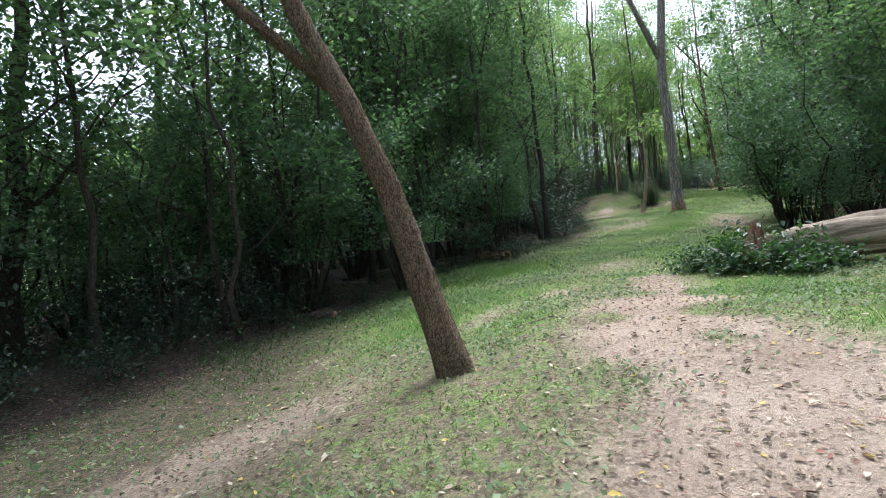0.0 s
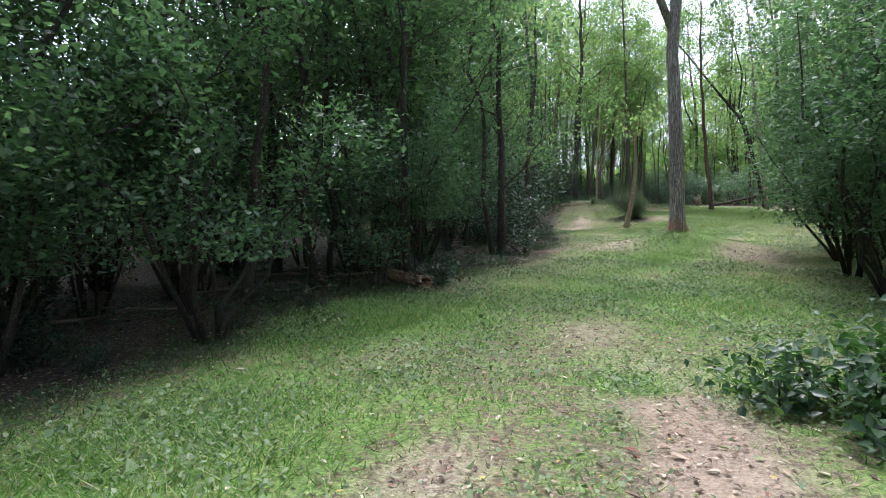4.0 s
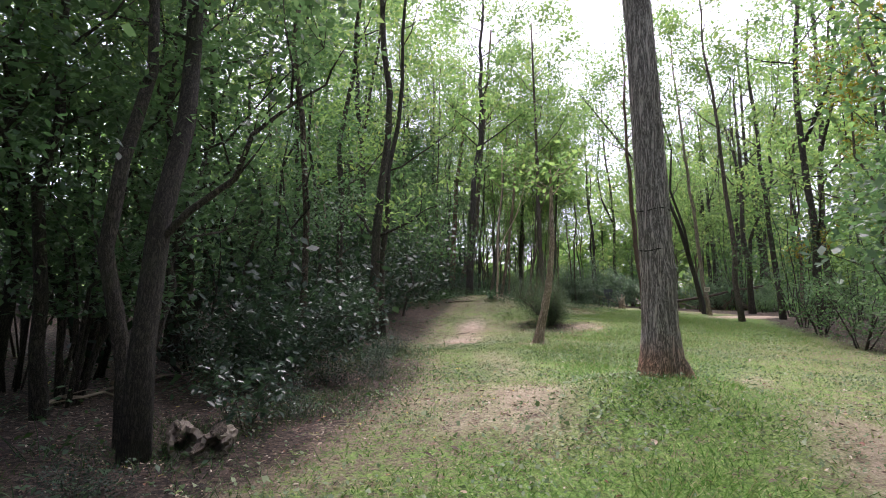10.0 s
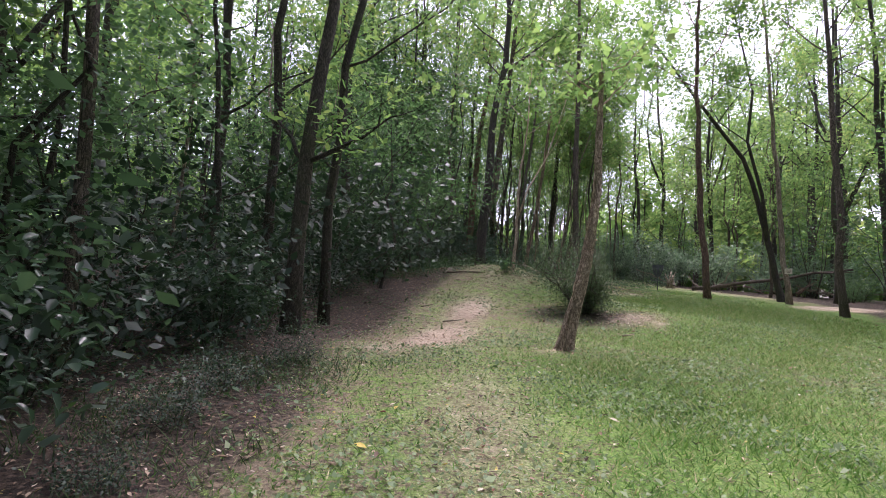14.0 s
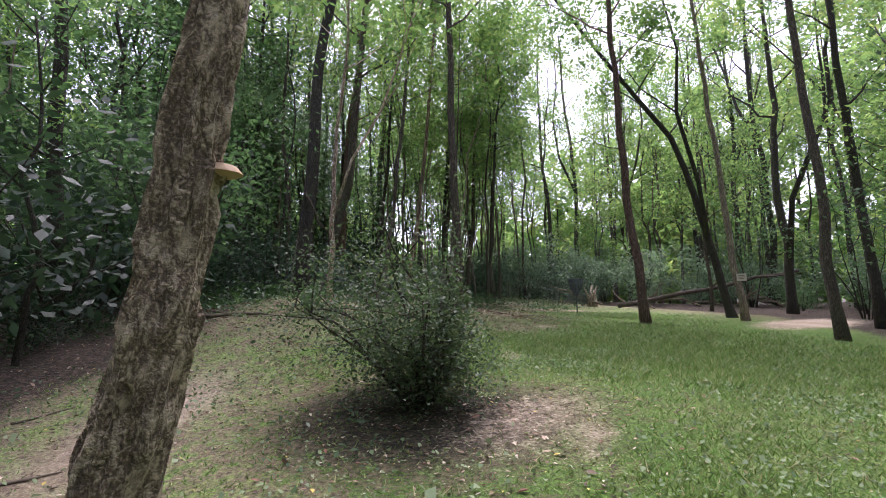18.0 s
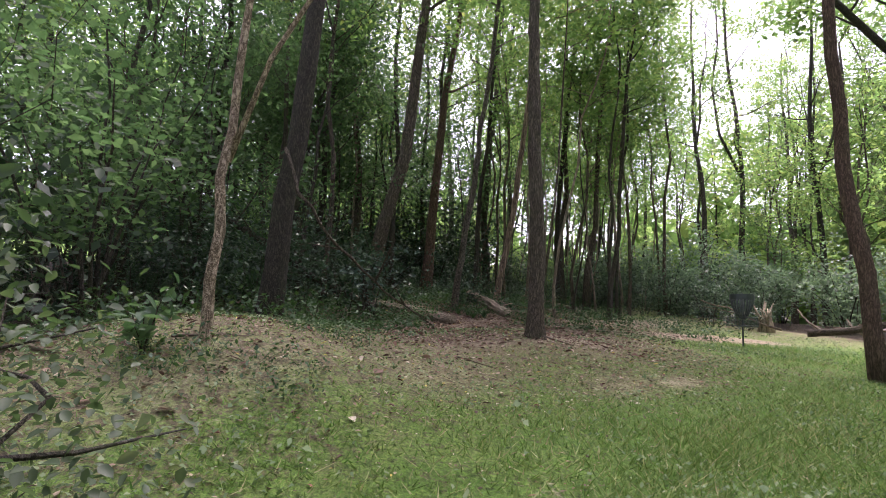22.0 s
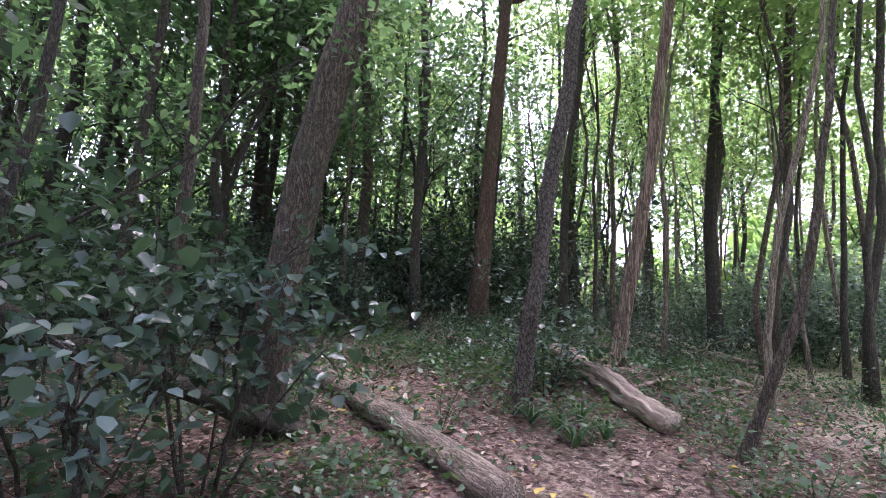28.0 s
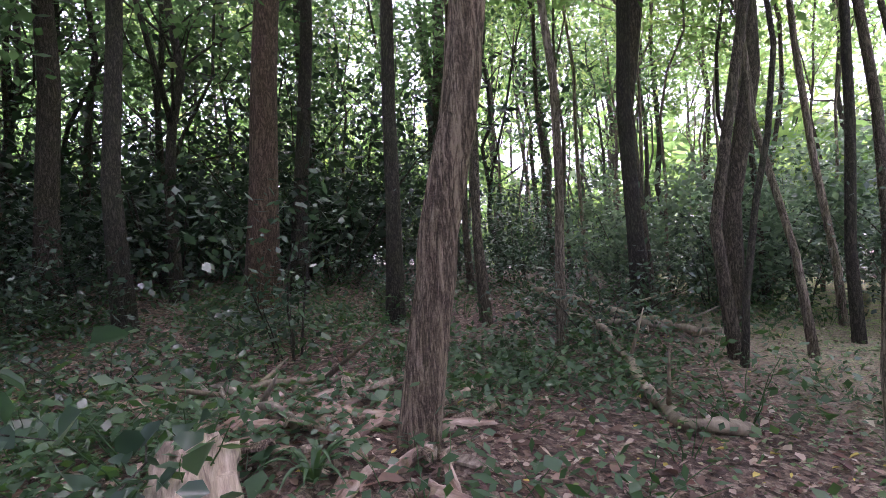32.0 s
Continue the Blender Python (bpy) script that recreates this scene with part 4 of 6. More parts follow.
# trees of the wood that can be told apart: x, y, radius, height, lean x, lean y
SINGLE = [(3.5, 18.25, 0.1, 9, 0, 0, 1), (0.05, 27.5, 0.17, 14, 0.08, 0.03, 0), (1.4, 19.2, 0.09, 9, 0.03, 0.01, 1), (6.2, 27.5, 0.09, 12, 0.06, 0, 0), (4.56, 26.7, 0.05, 10, -0.02, 0, 0),
          (5.8, 26.1, 0.12, 12, 0, 0, 1), (-1.1, 13.0, 0.09, 8, 0.1, 0.06, 1), (-3.0, 19.4, 0.15, 13, 0.02, 0.01, 0), (-1.07, 18.4, 0.11, 11, -0.03, 0, 0),
          (1.4, 14.5, 0.08, 7, 0.01, 0, 1), (-6.5, 8.0, 0.14, 13, 0.1, 0.08, 0), (-7.8, 11.4, 0.06, 12, 0.03, 0.02, 0), (-7.2, 12.8, 0.12, 13, 0.14, 0.08, 0), (-3.1, 8.3, 0.05, 7, 0, 0, 1),
          (24.0, 34.0, 0.13, 14, -0.02, 0.02, 0), (9.9, 39.9, 0.06, 12, 0.02, 0, 0), (9.97, 38.5, 0.045, 7, 0.03, 0, 1), (7.6, 46.0, 0.15, 14, 0, 0, 0),
          (15.4, 41.75, 0.04, 10, 0.16, -0.08, 0), (17.25, 43.4, 0.07, 12, 0.08, -0.05, 0), (16.6, 46.3, 0.1, 14, 0.03, 0, 0), (9.8, 46.8, 0.15, 14, -0.03, 0, 0), (12.1, 46.9, 0.19, 15, 0.08, 0.02, 0),
          (13.75, 46.2, 0.09, 13, 0.08, 0, 0), (16.9, 47.0, 0.12, 14, 0.04, -0.01, 0), (15.3, 45.1, 0.045, 9, 0.06, -0.02, 0), (16.55, 44.6, 0.03, 7, 0.06, -0.03, 0), (17.4, 46.2, 0.1, 14, 0.08, -0.05, 0),
          (12.2, 48.6, 0.13, 14, 0.05, 0.01, 0), (18.2, 45.3, 0.055, 12, 0.04, -0.03, 0), (3.6, 29.5, 0.1, 13, 0.03, 0.02, 0), (5.1, 28.0, 0.1, 12, 0.06, 0, 0), (7.2, 31.2, 0.04, 4, 0, 0, 1),
          (3.45, 18.4, 0.07, 8, -0.05, 0.03, 1), (17.3, 43.2, 0.05, 11, -0.02, -0.03, 0)]
NEAR_TRAIL = [(3.5, 18.25), (3.45, 18.4), (5.8, 26.1)]
for k, (x, y, r, h, lx, ly, low) in enumerate(SINGLE):
    grown_tree("woodland_tree", 100 + k, h, r, M_BARK_PALE if k in (18, 25) else M_BARK_RED if k == 22 else (M_BARK_DARK if k % 3 or y < 33 else M_BARK), M_LEAF_UNDER if low else M_LEAF_CANOPY, WOOD_LABEL if not low else "dark understory tree with low leafy limbs",
               lean=(lx, ly), limbs=8, crown_from=0.5 if (x, y) in NEAR_TRAIL else 0.3 if low else 0.48, leaves=4200 if low else 2200, size=0.06 if (x, y) in NEAR_TRAIL else 0.085 if low else 0.15, spread=1.7 if (x, y) in NEAR_TRAIL else 2.4, cluster=0.28 if low else 0.27, at=(x, y), group="woodland trees", low=2 if low else (0 if y > 38 else 1), curve=0.2)

# ---- the wood: grown kinds, copied over the slope ----
KINDS = []
for k in range(7):
    H = (13, 15, 16, 12, 14, 11, 17)[k]
    leaf = M_LEAF_YELLOW if k == 5 else M_LEAF_CANOPY
    KINDS.append(grown_tree("woodland_tree", 200 + k, H, (0.09, 0.12, 0.15, 0.07, 0.1, 0.09, 0.17)[k], M_BARK_DARK, leaf,
                            WOOD_LABEL if k != 5 else "woodland tree with yellowing leaves", fork=(0, 0.5, 0.4, 0, 0.55, 0, 0.45)[k], lean=((-1) ** k * 0.03, 0.02),
                            limbs=8, crown_from=0.36, leaves=2300, size=0.19, slim=0.85, tri=True, twigs=3, cluster=0.25, spread=2.7, at=(-14 - 3 * k, -14), group="woodland trees", low=1, curve=0.22, z0=None))
FAR_KINDS = []
for k in range(4):
    FAR_KINDS.append(grown_tree("far_tree", 300 + k, (15, 18, 13, 16)[k], 0.14, M_BARK_DARK, M_LEAF_CANOPY, "distant woodland tree with a full green crown", fork=0.4, limbs=7,
                                crown_from=0.14, leaves=1300, size=0.7, slim=0.8, spread=4.0, cluster=1.0, tri=True, joined=True, twigs=1, at=(-20 - 5 * k, -26), group="distant trees", low=2, curve=0.25, sides=6))
HIGH_TREES = [grown_tree("tall_tree", 290 + k, (15, 17)[k], (0.075, 0.1)[k], M_BARK_DARK, M_LEAF_CANOPY, "tall slim dark tree with a full high crown", fork=(0, 0.6)[k], lean=((0.03, -0.02)[k], 0.02), limbs=11, crown_from=0.5, leaves=2600, size=0.2, slim=0.8,
                         tri=True, twigs=3, cluster=0.35, spread=3.6, at=(-44 - 4 * k, -14), group="tall trees", curve=0.22) for k in range(2)]
UNDER = []
for k in range(5):
    UNDER.append(shrub("understory_shrub", 400 + k, (-14 - 4 * k, -20), (3.4, 4.6, 2.4, 6.0, 1.4)[k], (1.6, 2.0, 1.3, 2.2, 1.0)[k], M_LEAF_UNDER, "dark green understory shrub with many thin stems",
                       stems=6, leaves=1750, size=(0.11, 0.12, 0.09, 0.13, 0.08)[k], low=(0.5, 0.6, 0.25, 0.55, 0.1)[k], r0=0.022, joined=True, group="understory shrubs"))
UNDER_SKYLIT = [shrub("pale_shrub", 450 + k, (-14 - 4 * k, -32), (2.6, 3.6)[k], (1.6, 1.9)[k], M_LEAF_SKYLIT, "grey-green shrub behind the lawn, leaf colour paled for sky light and haze", stems=6, leaves=2400, size=0.15, low=0.1, r0=0.022, joined=True, group="pale shrubs") for k in range(2)]
UNDER_SHADED = [shrub("low_dark_shrub", 470 + k, (-30 - 4 * k, -50), (1.3, 1.8)[k], (1.0, 1.15)[k], M_LEAF_SHADED, "low green shrub at the edge of the wood, deep shade in its leaf colour", stems=8, leaves=(1500, 2000)[k], size=0.065, low=0.15, r0=0.01, hmin=0.35, joined=True, group="low shrubs") for k in range(2)]
LOW_TREES = []
for k in range(3):
    LOW_TREES.append(grown_tree("understory_tree", 420 + k, (7.5, 6.4, 8.6)[k], (0.07, 0.06, 0.085)[k], M_BARK_DARK, M_LEAF_UNDER, "dark understory tree with spreading leafy limbs", fork=(0.22, 0, 0.3)[k], limbs=12, crown_from=(0.24, 0.27, 0.3)[k],
                                leaves=2600, size=0.135, slim=0.6, twigs=4, spread=2.5, cluster=0.3, at=(-14 - 4 * k, -38), group="understory trees", curve=0.3))
BRIGHT_TREES = [grown_tree("bright_tree", 430 + k, (6.8, 8.0)[k], (0.06, 0.075)[k], M_BARK, M_LEAF_CANOPY, "young tree with fresh yellow-green leaves", fork=(0.35, 0.3)[k], limbs=11, crown_from=0.32,
                           leaves=2600, size=0.13, slim=0.6, twigs=4, spread=2.3, cluster=0.3, at=(-30 - 4 * k, -38), group="young leafy trees", curve=0.3) for k in range(2)]
EDGE_TREES = []
for k in range(3):
    EDGE_TREES.append(shrub("edge_tree", 480 + k, (-14 - 5 * k, -58), (5.6, 6.6, 4.8)[k], (1.7, 1.9, 1.5)[k], M_LEAF_EDGE, "leafy many-stemmed understory tree with a dense bluish green crown", stems=(7, 8, 6)[k], leaves=(9500, 11000, 8000)[k],
                            size=0.085, low=(0.36, 0.3, 0.4)[k], r0=0.034, category="tree", group="leafy edge trees", hmin=0.5, bare=True, bow=0.05))
POLES = []
for k in range(4):
    POLES.append(grown_tree("pole_tree", 440 + k, (10, 12, 9, 11)[k], (0.04, 0.055, 0.032, 0.047)[k], M_BARK if k % 2 else M_BARK_PALE, M_LEAF_CANOPY, "thin straight young tree with a small high crown", fork=(0, 0.45, 0, 0.6)[k], lean=((0.05, -0.03, 0.09, 0.02)[k], 0.02),
                            limbs=6, crown_from=0.42, leaves=1300, size=0.17, slim=0.7, tri=True, joined=True, twigs=2, spread=1.5, cluster=0.4, at=(-14 - 4 * k, -44), group="young trees", curve=0.3, sides=7))
UNDER_BLUE = [shrub("low_shrub", 460 + k, (-14 - 4 * k, -50), (0.9, 1.5, 2.3)[k], (0.9, 1.1, 1.3)[k], M_LEAF_NEAR, "bluish green low woodland shrub in the leaf litter", stems=6, leaves=(700, 1000, 1300)[k], size=(0.06, 0.075, 0.09)[k], low=0.1, r0=0.009, hmin=0.35, joined=True, group="low shrubs") for k in range(3)]
HERBS = []
for k in range(3):
    HERBS.append(shrub("herb_clump", 500 + k, (-14 - 2 * k, -24), (0.35, 0.5, 0.28)[k], (0.4, 0.45, 0.5)[k], M_LEAF_BRIGHT, "low green woodland herb clump on the leaf litter", stems=6, leaves=130,
                       size=0.06, category="herb", low=0.2, r0=0.004, joined=True, stem_mat=M_LEAF_UNDER, group="herb clumps"))


def scatter(seed, n, xr, yr, keep, gap, taken):
    rng = np.random.default_rng(seed)
    out = []
    tries = 0
    while len(out) < n and tries < n * 60:
        tries += 1
        x, y = rng.uniform(*xr), rng.uniform(*yr)
        if not keep(x, y):
            continue
        if any((x - a) ** 2 + (y - b) ** 2 < gap * gap for a, b in taken):
            continue
        taken.append((x, y))
        out.append((x, y, rng.uniform(0, 360), rng.uniform(0.82, 1.18)))
    return out


def put(kinds, spots, seed):
    rng = np.random.default_rng(seed)
    for x, y, a, s in spots:
        k = kinds[rng.integers(0, len(kinds))]
        copy_thing(k, pose(x, y, gz(x, y) - 0.03, 0, 0, a) @ Matrix.Diagonal((s, s, s, 1)))


TAKEN = [(s[0], s[1]) for s in SINGLE] + [(p[1], p[2]) for p in PATH] + [(-0.12, 4.6), (8.25, 18.75), (9.52, 25.55), (11.1, 28.6), (18.5, 35.6), (22.3, 36.4), (22.9, 37.6), (26.6, 38.8), (20.7, 32.4),
        (13.78, 35.95), (9.6, 35.9), (10.3, 32.75), (11.25, 39.2), (12.85, 40.8), (14.06, 42.58), (14.45, 40.1), (12.2, 37.5), (14, 42), (20, 42), (5.5, 8.5)]


def in_wood_left(x, y):
    e = left_edge(y)
    return e - 13.5 < x < e - 0.6 and not (y > 33.5 and x > 6.2 and y < 47)


def in_wood_right(x, y):
    return x > right_edge(y) + 0.8 and not (y > 41 and x < 31)


def in_wood_end(x, y):
    return y > 45.5 and x > left_edge(y) - 8 and not (16.0 < x < 31 and y < 55)


put(UNDER[:2] + UNDER[3:4], scatter(30, 24, (-24, 6), (0, 50), lambda x, y: left_edge(y) - 13.5 < x < left_edge(y) - 9.5, 1.6, TAKEN), 31)
put(KINDS[:5] + KINDS[6:], scatter(1, 18, (-20, 10), (-4, 22), in_wood_left, 1.5, TAKEN) + scatter(64, 8, (-10, 8), (22, 44), in_wood_left, 2.2, TAKEN), 11)
put(KINDS[:5] + KINDS[6:], scatter(2, 62, (5, 42), (-6, 56), in_wood_right, 1.7, TAKEN), 12)
put(HIGH_TREES, [(6.4, 42.6, 330, 1.1), (8.0, 46.4, 20, 1.1), (8.4, 41.4, 60, 1.0), (8.8, 44.9, 280, 1.0), (11.2, 46.0, 35, 1.0), (8.4, 50.0, 100, 1.0), (4.4, 46.0, 10, 1.1), (11.8, 51.6, 190, 1.0), (4.0, 50.6, 240, 1.1), (14.6, 52.4, 140, 1.05), (1.8, 43.0, 80, 1.1)], 66)
put(KINDS[:3], [(23.6, 49.6, 20, 0.95), (26.0, 51.6, 90, 1.0), (28.8, 50.4, 200, 0.95), (25.5, 54.0, 140, 1.0), (20.5, 54.5, 250, 1.0), (30.5, 52.5, 60, 0.9)], 9)
put(KINDS[5:6], [(21.5, 25.5, 30, 1.0), (24.5, 29.5, 120, 1.0), (19.0, 20.5, 220, 0.9)], 10)
put(KINDS[:5] + KINDS[6:], scatter(3, 25, (4, 40), (45, 68), in_wood_end, 1.7, TAKEN), 13)
put(FAR_KINDS, scatter(4, 50, (-60, 70), (58, 95), lambda x, y: True, 3.6, TAKEN), 14)
put(FAR_KINDS, scatter(5, 26, (-75, -48), (-10, 70), lambda x, y: True, 3.6, TAKEN), 15)
put(FAR_KINDS, scatter(6, 24, (38, 70), (-15, 60), lambda x, y: True, 3.6, TAKEN), 16)
put(FAR_KINDS, scatter(7, 10, (-30, 40), (-34, -14), lambda x, y: True, 3.6, TAKEN), 17)
EDGE_L = [(float(left_edge(y)) - o, y, a, s) for y, o, a, s in [(6.2, 1.2, 0, 1.0), (7.6, 1.6, 80, 1.1), (9.4, 1.3, 200, 1.0), (11.0, 1.5, 20, 1.05), (12.6, 1.2, 140, 1.0), (14.2, 0.9, 250, 0.95), (16.3, 0.9, 310, 1.1), (17.2, 2.0, 30, 1.1), (20.6, 1.2, 70, 0.9), (22.0, 1.5, 120, 1.0), (24.2, 1.2, 190, 0.9), (29.8, 1.6, 270, 1.1), (31.8, 2.2, 10, 1.15), (33.6, 1.9, 90, 1.2), (26.5, 2.4, 160, 1.2), (28.4, 2.6, 45, 1.1)]]
put(LOW_TREES, [p for p in EDGE_L if p[1] < 21], 22)
put(UNDER_SHADED, [(x, y, a, 2.1 * q) for x, y, a, q in EDGE_L if y > 21], 65)
put(BRIGHT_TREES, [(24.6, 40.4, 90, 0.9)], 26)
LOW_L = [(float(left_edge(y)) - o, y, a, q) for y, o, a, q in [(4.6, 0.5, 40, 0.8), (5.8, 0.8, 90, 0.9), (6.8, 0.4, 200, 0.7), (8.0, 0.8, 260, 0.9), (9.2, 0.6, 330, 0.7), (3.2, 0.9, 10, 0.9), (10.6, 0.7, 20, 0.5), (13.1, 0.35, 140, 0.45), (16.9, 0.3, 220, 0.45), (20.3, 0.3, 310, 0.6), (21.6, 0.8, 80, 0.8), (22.6, 0.4, 10, 0.7), (23.6, 0.8, 170, 0.85), (25.4, 0.7, 250, 0.8), (27.4, 0.9, 40, 0.7), (29.2, 1.0, 120, 0.8), (30.6, 1.2, 300, 0.7), (32.4, 1.3, 200, 0.7)]]
put(EDGE_TREES, [(1.6, 17.4, 75, 0.8), (0.2, 15.8, 165, 0.85), (-0.85, 11.1, 20, 0.95), (-2.7, 10.4, 100, 1.0), (-4.6, 8.9, 200, 1.0), (-6.0, 6.4, 300, 1.05), (-2.3, 13.8, 60, 1.1), (-3.8, 12.2, 150, 1.15), (2.3, 20.0, 10, 0.9), 
                (-5.6, 11.0, 40, 1.2), (-7.4, 8.4, 170, 1.2), (-2.2, 16.2, 80, 1.2), (1.9, 21.6, 210, 1.1), (3.7, 23.6, 290, 0.95), (-7.4, 4.0, 130, 1.1),
                (7.5, 11.6, 30, 0.9), (8.6, 13.6, 140, 0.9), (9.9, 15.4, 260, 0.95), (7.0, 9.6, 70, 0.75), (11.6, 17.6, 190, 0.9), (9.4, 12.2, 310, 1.1)], 63)
put(LOW_TREES, [(x, y, a, 0.7 * q) for x, y, a, q in [(6.4, 49.2, 20, 1.3), (8.6, 51.6, 100, 1.4), (4.2, 48.0, 200, 1.3), (10.8, 53.4, 300, 1.3), (2.4, 50.4, 60, 1.5), (6.2, 53.6, 150, 1.5), (1.0, 46.6, 250, 1.4), (13.4, 55.0, 10, 1.3), (3.2, 54.6, 330, 1.6), (9.0, 56.6, 80, 1.6), (-0.6, 49.8, 170, 1.6), (0.2, 42.4, 40, 1.4), (2.2, 39.6, 210, 1.2)]], 67)
put(BRIGHT_TREES, scatter(68, 15, (8, 28), (8, 34), lambda x, y: right_edge(y) + 1.0 < x < right_edge(y) + 6.5, 1.6, []) + [(26.2, 49.6, 200, 1.0), (29.4, 48.8, 280, 1.1), (31.8, 45.8, 20, 1.2), (33.6, 42.0, 100, 1.3), (30.4, 50.8, 310, 1.3)], 69)
put(LOW_TREES, [(-1.6, 15.6, 10, 1.1), (-3.4, 17.0, 100, 1.15), (0.0, 17.6, 200, 1.05), (-0.8, 19.8, 300, 1.1), (-2.6, 20.6, 60, 1.15), (1.2, 20.6, 150, 1.0), (-4.6, 14.6, 250, 1.2)], 71)
# low hedge added to blacken the space below the far trees
put(UNDER_SHADED, [(x, y, a, 2.4 * q) for x, y, a, q in scatter(72, 26, (1, 18), (46.5, 58), lambda x, y: x < 14 and (y > 47.5 or x < 9), 1.3, [])], 73)
put(UNDER_SHADED, LOW_L, 33)
put(UNDER[:1] + UNDER[2:3], [(-7.5, 9.0, 0, 1.1), (-8.2, 11.2, 60, 1.1), (-7.0, 13.0, 120, 1.0), (-6.4, 15.0, 180, 1.1), (-9.0, 7.0, 240, 1.1), (-8.6, 14.4, 300, 1.1), (-5.4, 17.2, 30, 1.0), (-9.6, 4.6, 90, 1.1), (-4.4, 19.4, 150, 1.0)], 39)
put(UNDER_SHADED, [(float(left_edge(y)) + o, y, 70 * y, q) for y, o, q in [(15.6, 0.3, 0.3), (16.6, 0.5, 0.25), (17.4, 0.9, 0.3), (19.3, 1.0, 0.28), (19.9, 0.6, 0.35), (20.8, 0.7, 0.4), (21.4, 1.1, 0.3), (22.2, 0.9, 0.35), (23.2, 0.6, 0.4), (24.1, 0.8, 0.3), (11.6, 0.4, 0.3), (12.6, 0.6, 0.28), (10.2, 0.2, 0.35)]], 38)
put(UNDER_SHADED, [(x, y, a, 1.7 * q) for x, y, a, q in scatter(57, 42, (-22, 2), (-3, 42), lambda x, y: left_edge(y) - 13.6 < x < left_edge(y) - 10.5, 1.05, [])], 58)
put(UNDER_SHADED + UNDER[2:3], scatter(54, 14, (-2, 8), (34, 45), lambda x, y: x < 7.6, 1.0, []), 55)
put(UNDER_SHADED, scatter(34, 20, (-12, 0), (1, 16), lambda x, y: left_edge(y) - 6.5 < x < left_edge(y) - 1.6, 0.9, []), 35)
put(UNDER[:1] + UNDER[2:3], scatter(36, 12, (-14, -3), (1, 16), lambda x, y: left_edge(y) - 8.5 < x < left_edge(y) - 4, 1.0, []), 37)
EDGE_R = [(8.3, 12.4, 0, 0.9), (9.4, 13.8, 60, 1.0), (9.2, 11.2, 130, 1.0), (10.8, 15.6, 200, 0.95), (12.2, 17.4, 280, 1.0), (10.4, 13.0, 20, 1.2), (13.6, 19.2, 90, 1.0), (15.2, 21.4, 170, 0.9), (7.9, 10.2, 240, 0.7), (17.0, 24.4, 310, 1.0), (19.2, 27.6, 50, 1.0), (21.2, 30.2, 120, 1.0)]
put(UNDER[:4], EDGE_R, 23)
put(LOW_TREES, [(8.9, 11.8, 0, 0.85), (9.9, 13.2, 120, 0.9), (11.4, 16.4, 40, 0.9), (8.4, 9.6, 250, 0.7), (13.0, 18.6, 80, 0.9)], 24)
TAKEN += [(p[0], p[1]) for p in EDGE_L + EDGE_R]
put(UNDER, scatter(8, 44, (-16, 14), (-2, 48), lambda x, y: left_edge(y) - 8 < x < left_edge(y) - 1.0 and not (y > 36 and x > 8.5), 1.5, TAKEN), 18)
put(UNDER[:2] + LOW_TREES[:2], scatter(50, 9, (-10, 1), (3, 15), lambda x, y: left_edge(y) - 5.5 < x < left_edge(y) - 0.9, 1.1, TAKEN), 51)
put(UNDER[:2] + LOW_TREES[:2], scatter(52, 5, (-4, 6), (15, 27), lambda x, y: left_edge(y) - 5 < x < left_edge(y) - 1.0, 1.1, TAKEN), 53)
put(UNDER, scatter(9, 42, (5, 40), (-4, 50), lambda x, y: right_edge(y) + 1.2 < x < right_edge(y) + 10, 1.7, TAKEN), 19)
FAR_END = [(20.3, 46.4, 0, 0.8), (22.9, 45.6, 60, 0.9), (24.6, 44.0, 120, 0.9), (26.8, 43.6, 10, 0.8), (29.0, 43.2, 200, 0.9), (31.2, 42.6, 80, 0.9), (23.4, 46.6, 30, 1.1), (26.2, 46.0, 250, 1.1), (29.4, 45.4, 310, 1.1), (32.4, 44.6, 140, 1.1), (33.0, 40.6, 20, 0.9), (30.4, 38.4, 100, 0.9)]
FAR_END += [(21.2, 47.6, 90, 0.9), (23.0, 49.0, 40, 1.1), (20.4, 50.2, 150, 1.0), (25.4, 49.4, 300, 1.1)]
put(POLES, scatter(47, 18, (16.6, 20.4), (44.6, 49.5), lambda x, y: not (18 < x < 20.4 and y < 45.4), 0.55, []), 48)
put(UNDER_SKYLIT, [(18.4, 47.4, 10, 0.8), (17.2, 48.6, 100, 0.7), (19.6, 48.6, 220, 0.8)], 49)
put(UNDER_SKYLIT, [(x, y, a, 0.85 * s) for x, y, a, s in FAR_END], 32)
put(UNDER_BLUE, scatter(10, 90, (7, 24), (43.6, 56), lambda x, y: not (12.5 < x < 15.2 and y < 44.6) and not (15.2 < x < 20.5 and y < 45.2), 0.75, []), 20)
put(UNDER_BLUE, scatter(40, 26, (4, 11.5), (36.5, 46), lambda x, y: x < 10.4 or y > 42.5, 0.8, []), 41)
put(POLES, scatter(42, 36, (6, 25), (45.5, 62), lambda x, y: x < 17.5 or y > 52, 0.8, TAKEN), 43)
put(POLES, scatter(44, 34, (-8, 10), (20, 46), in_wood_left, 0.8, TAKEN), 45)
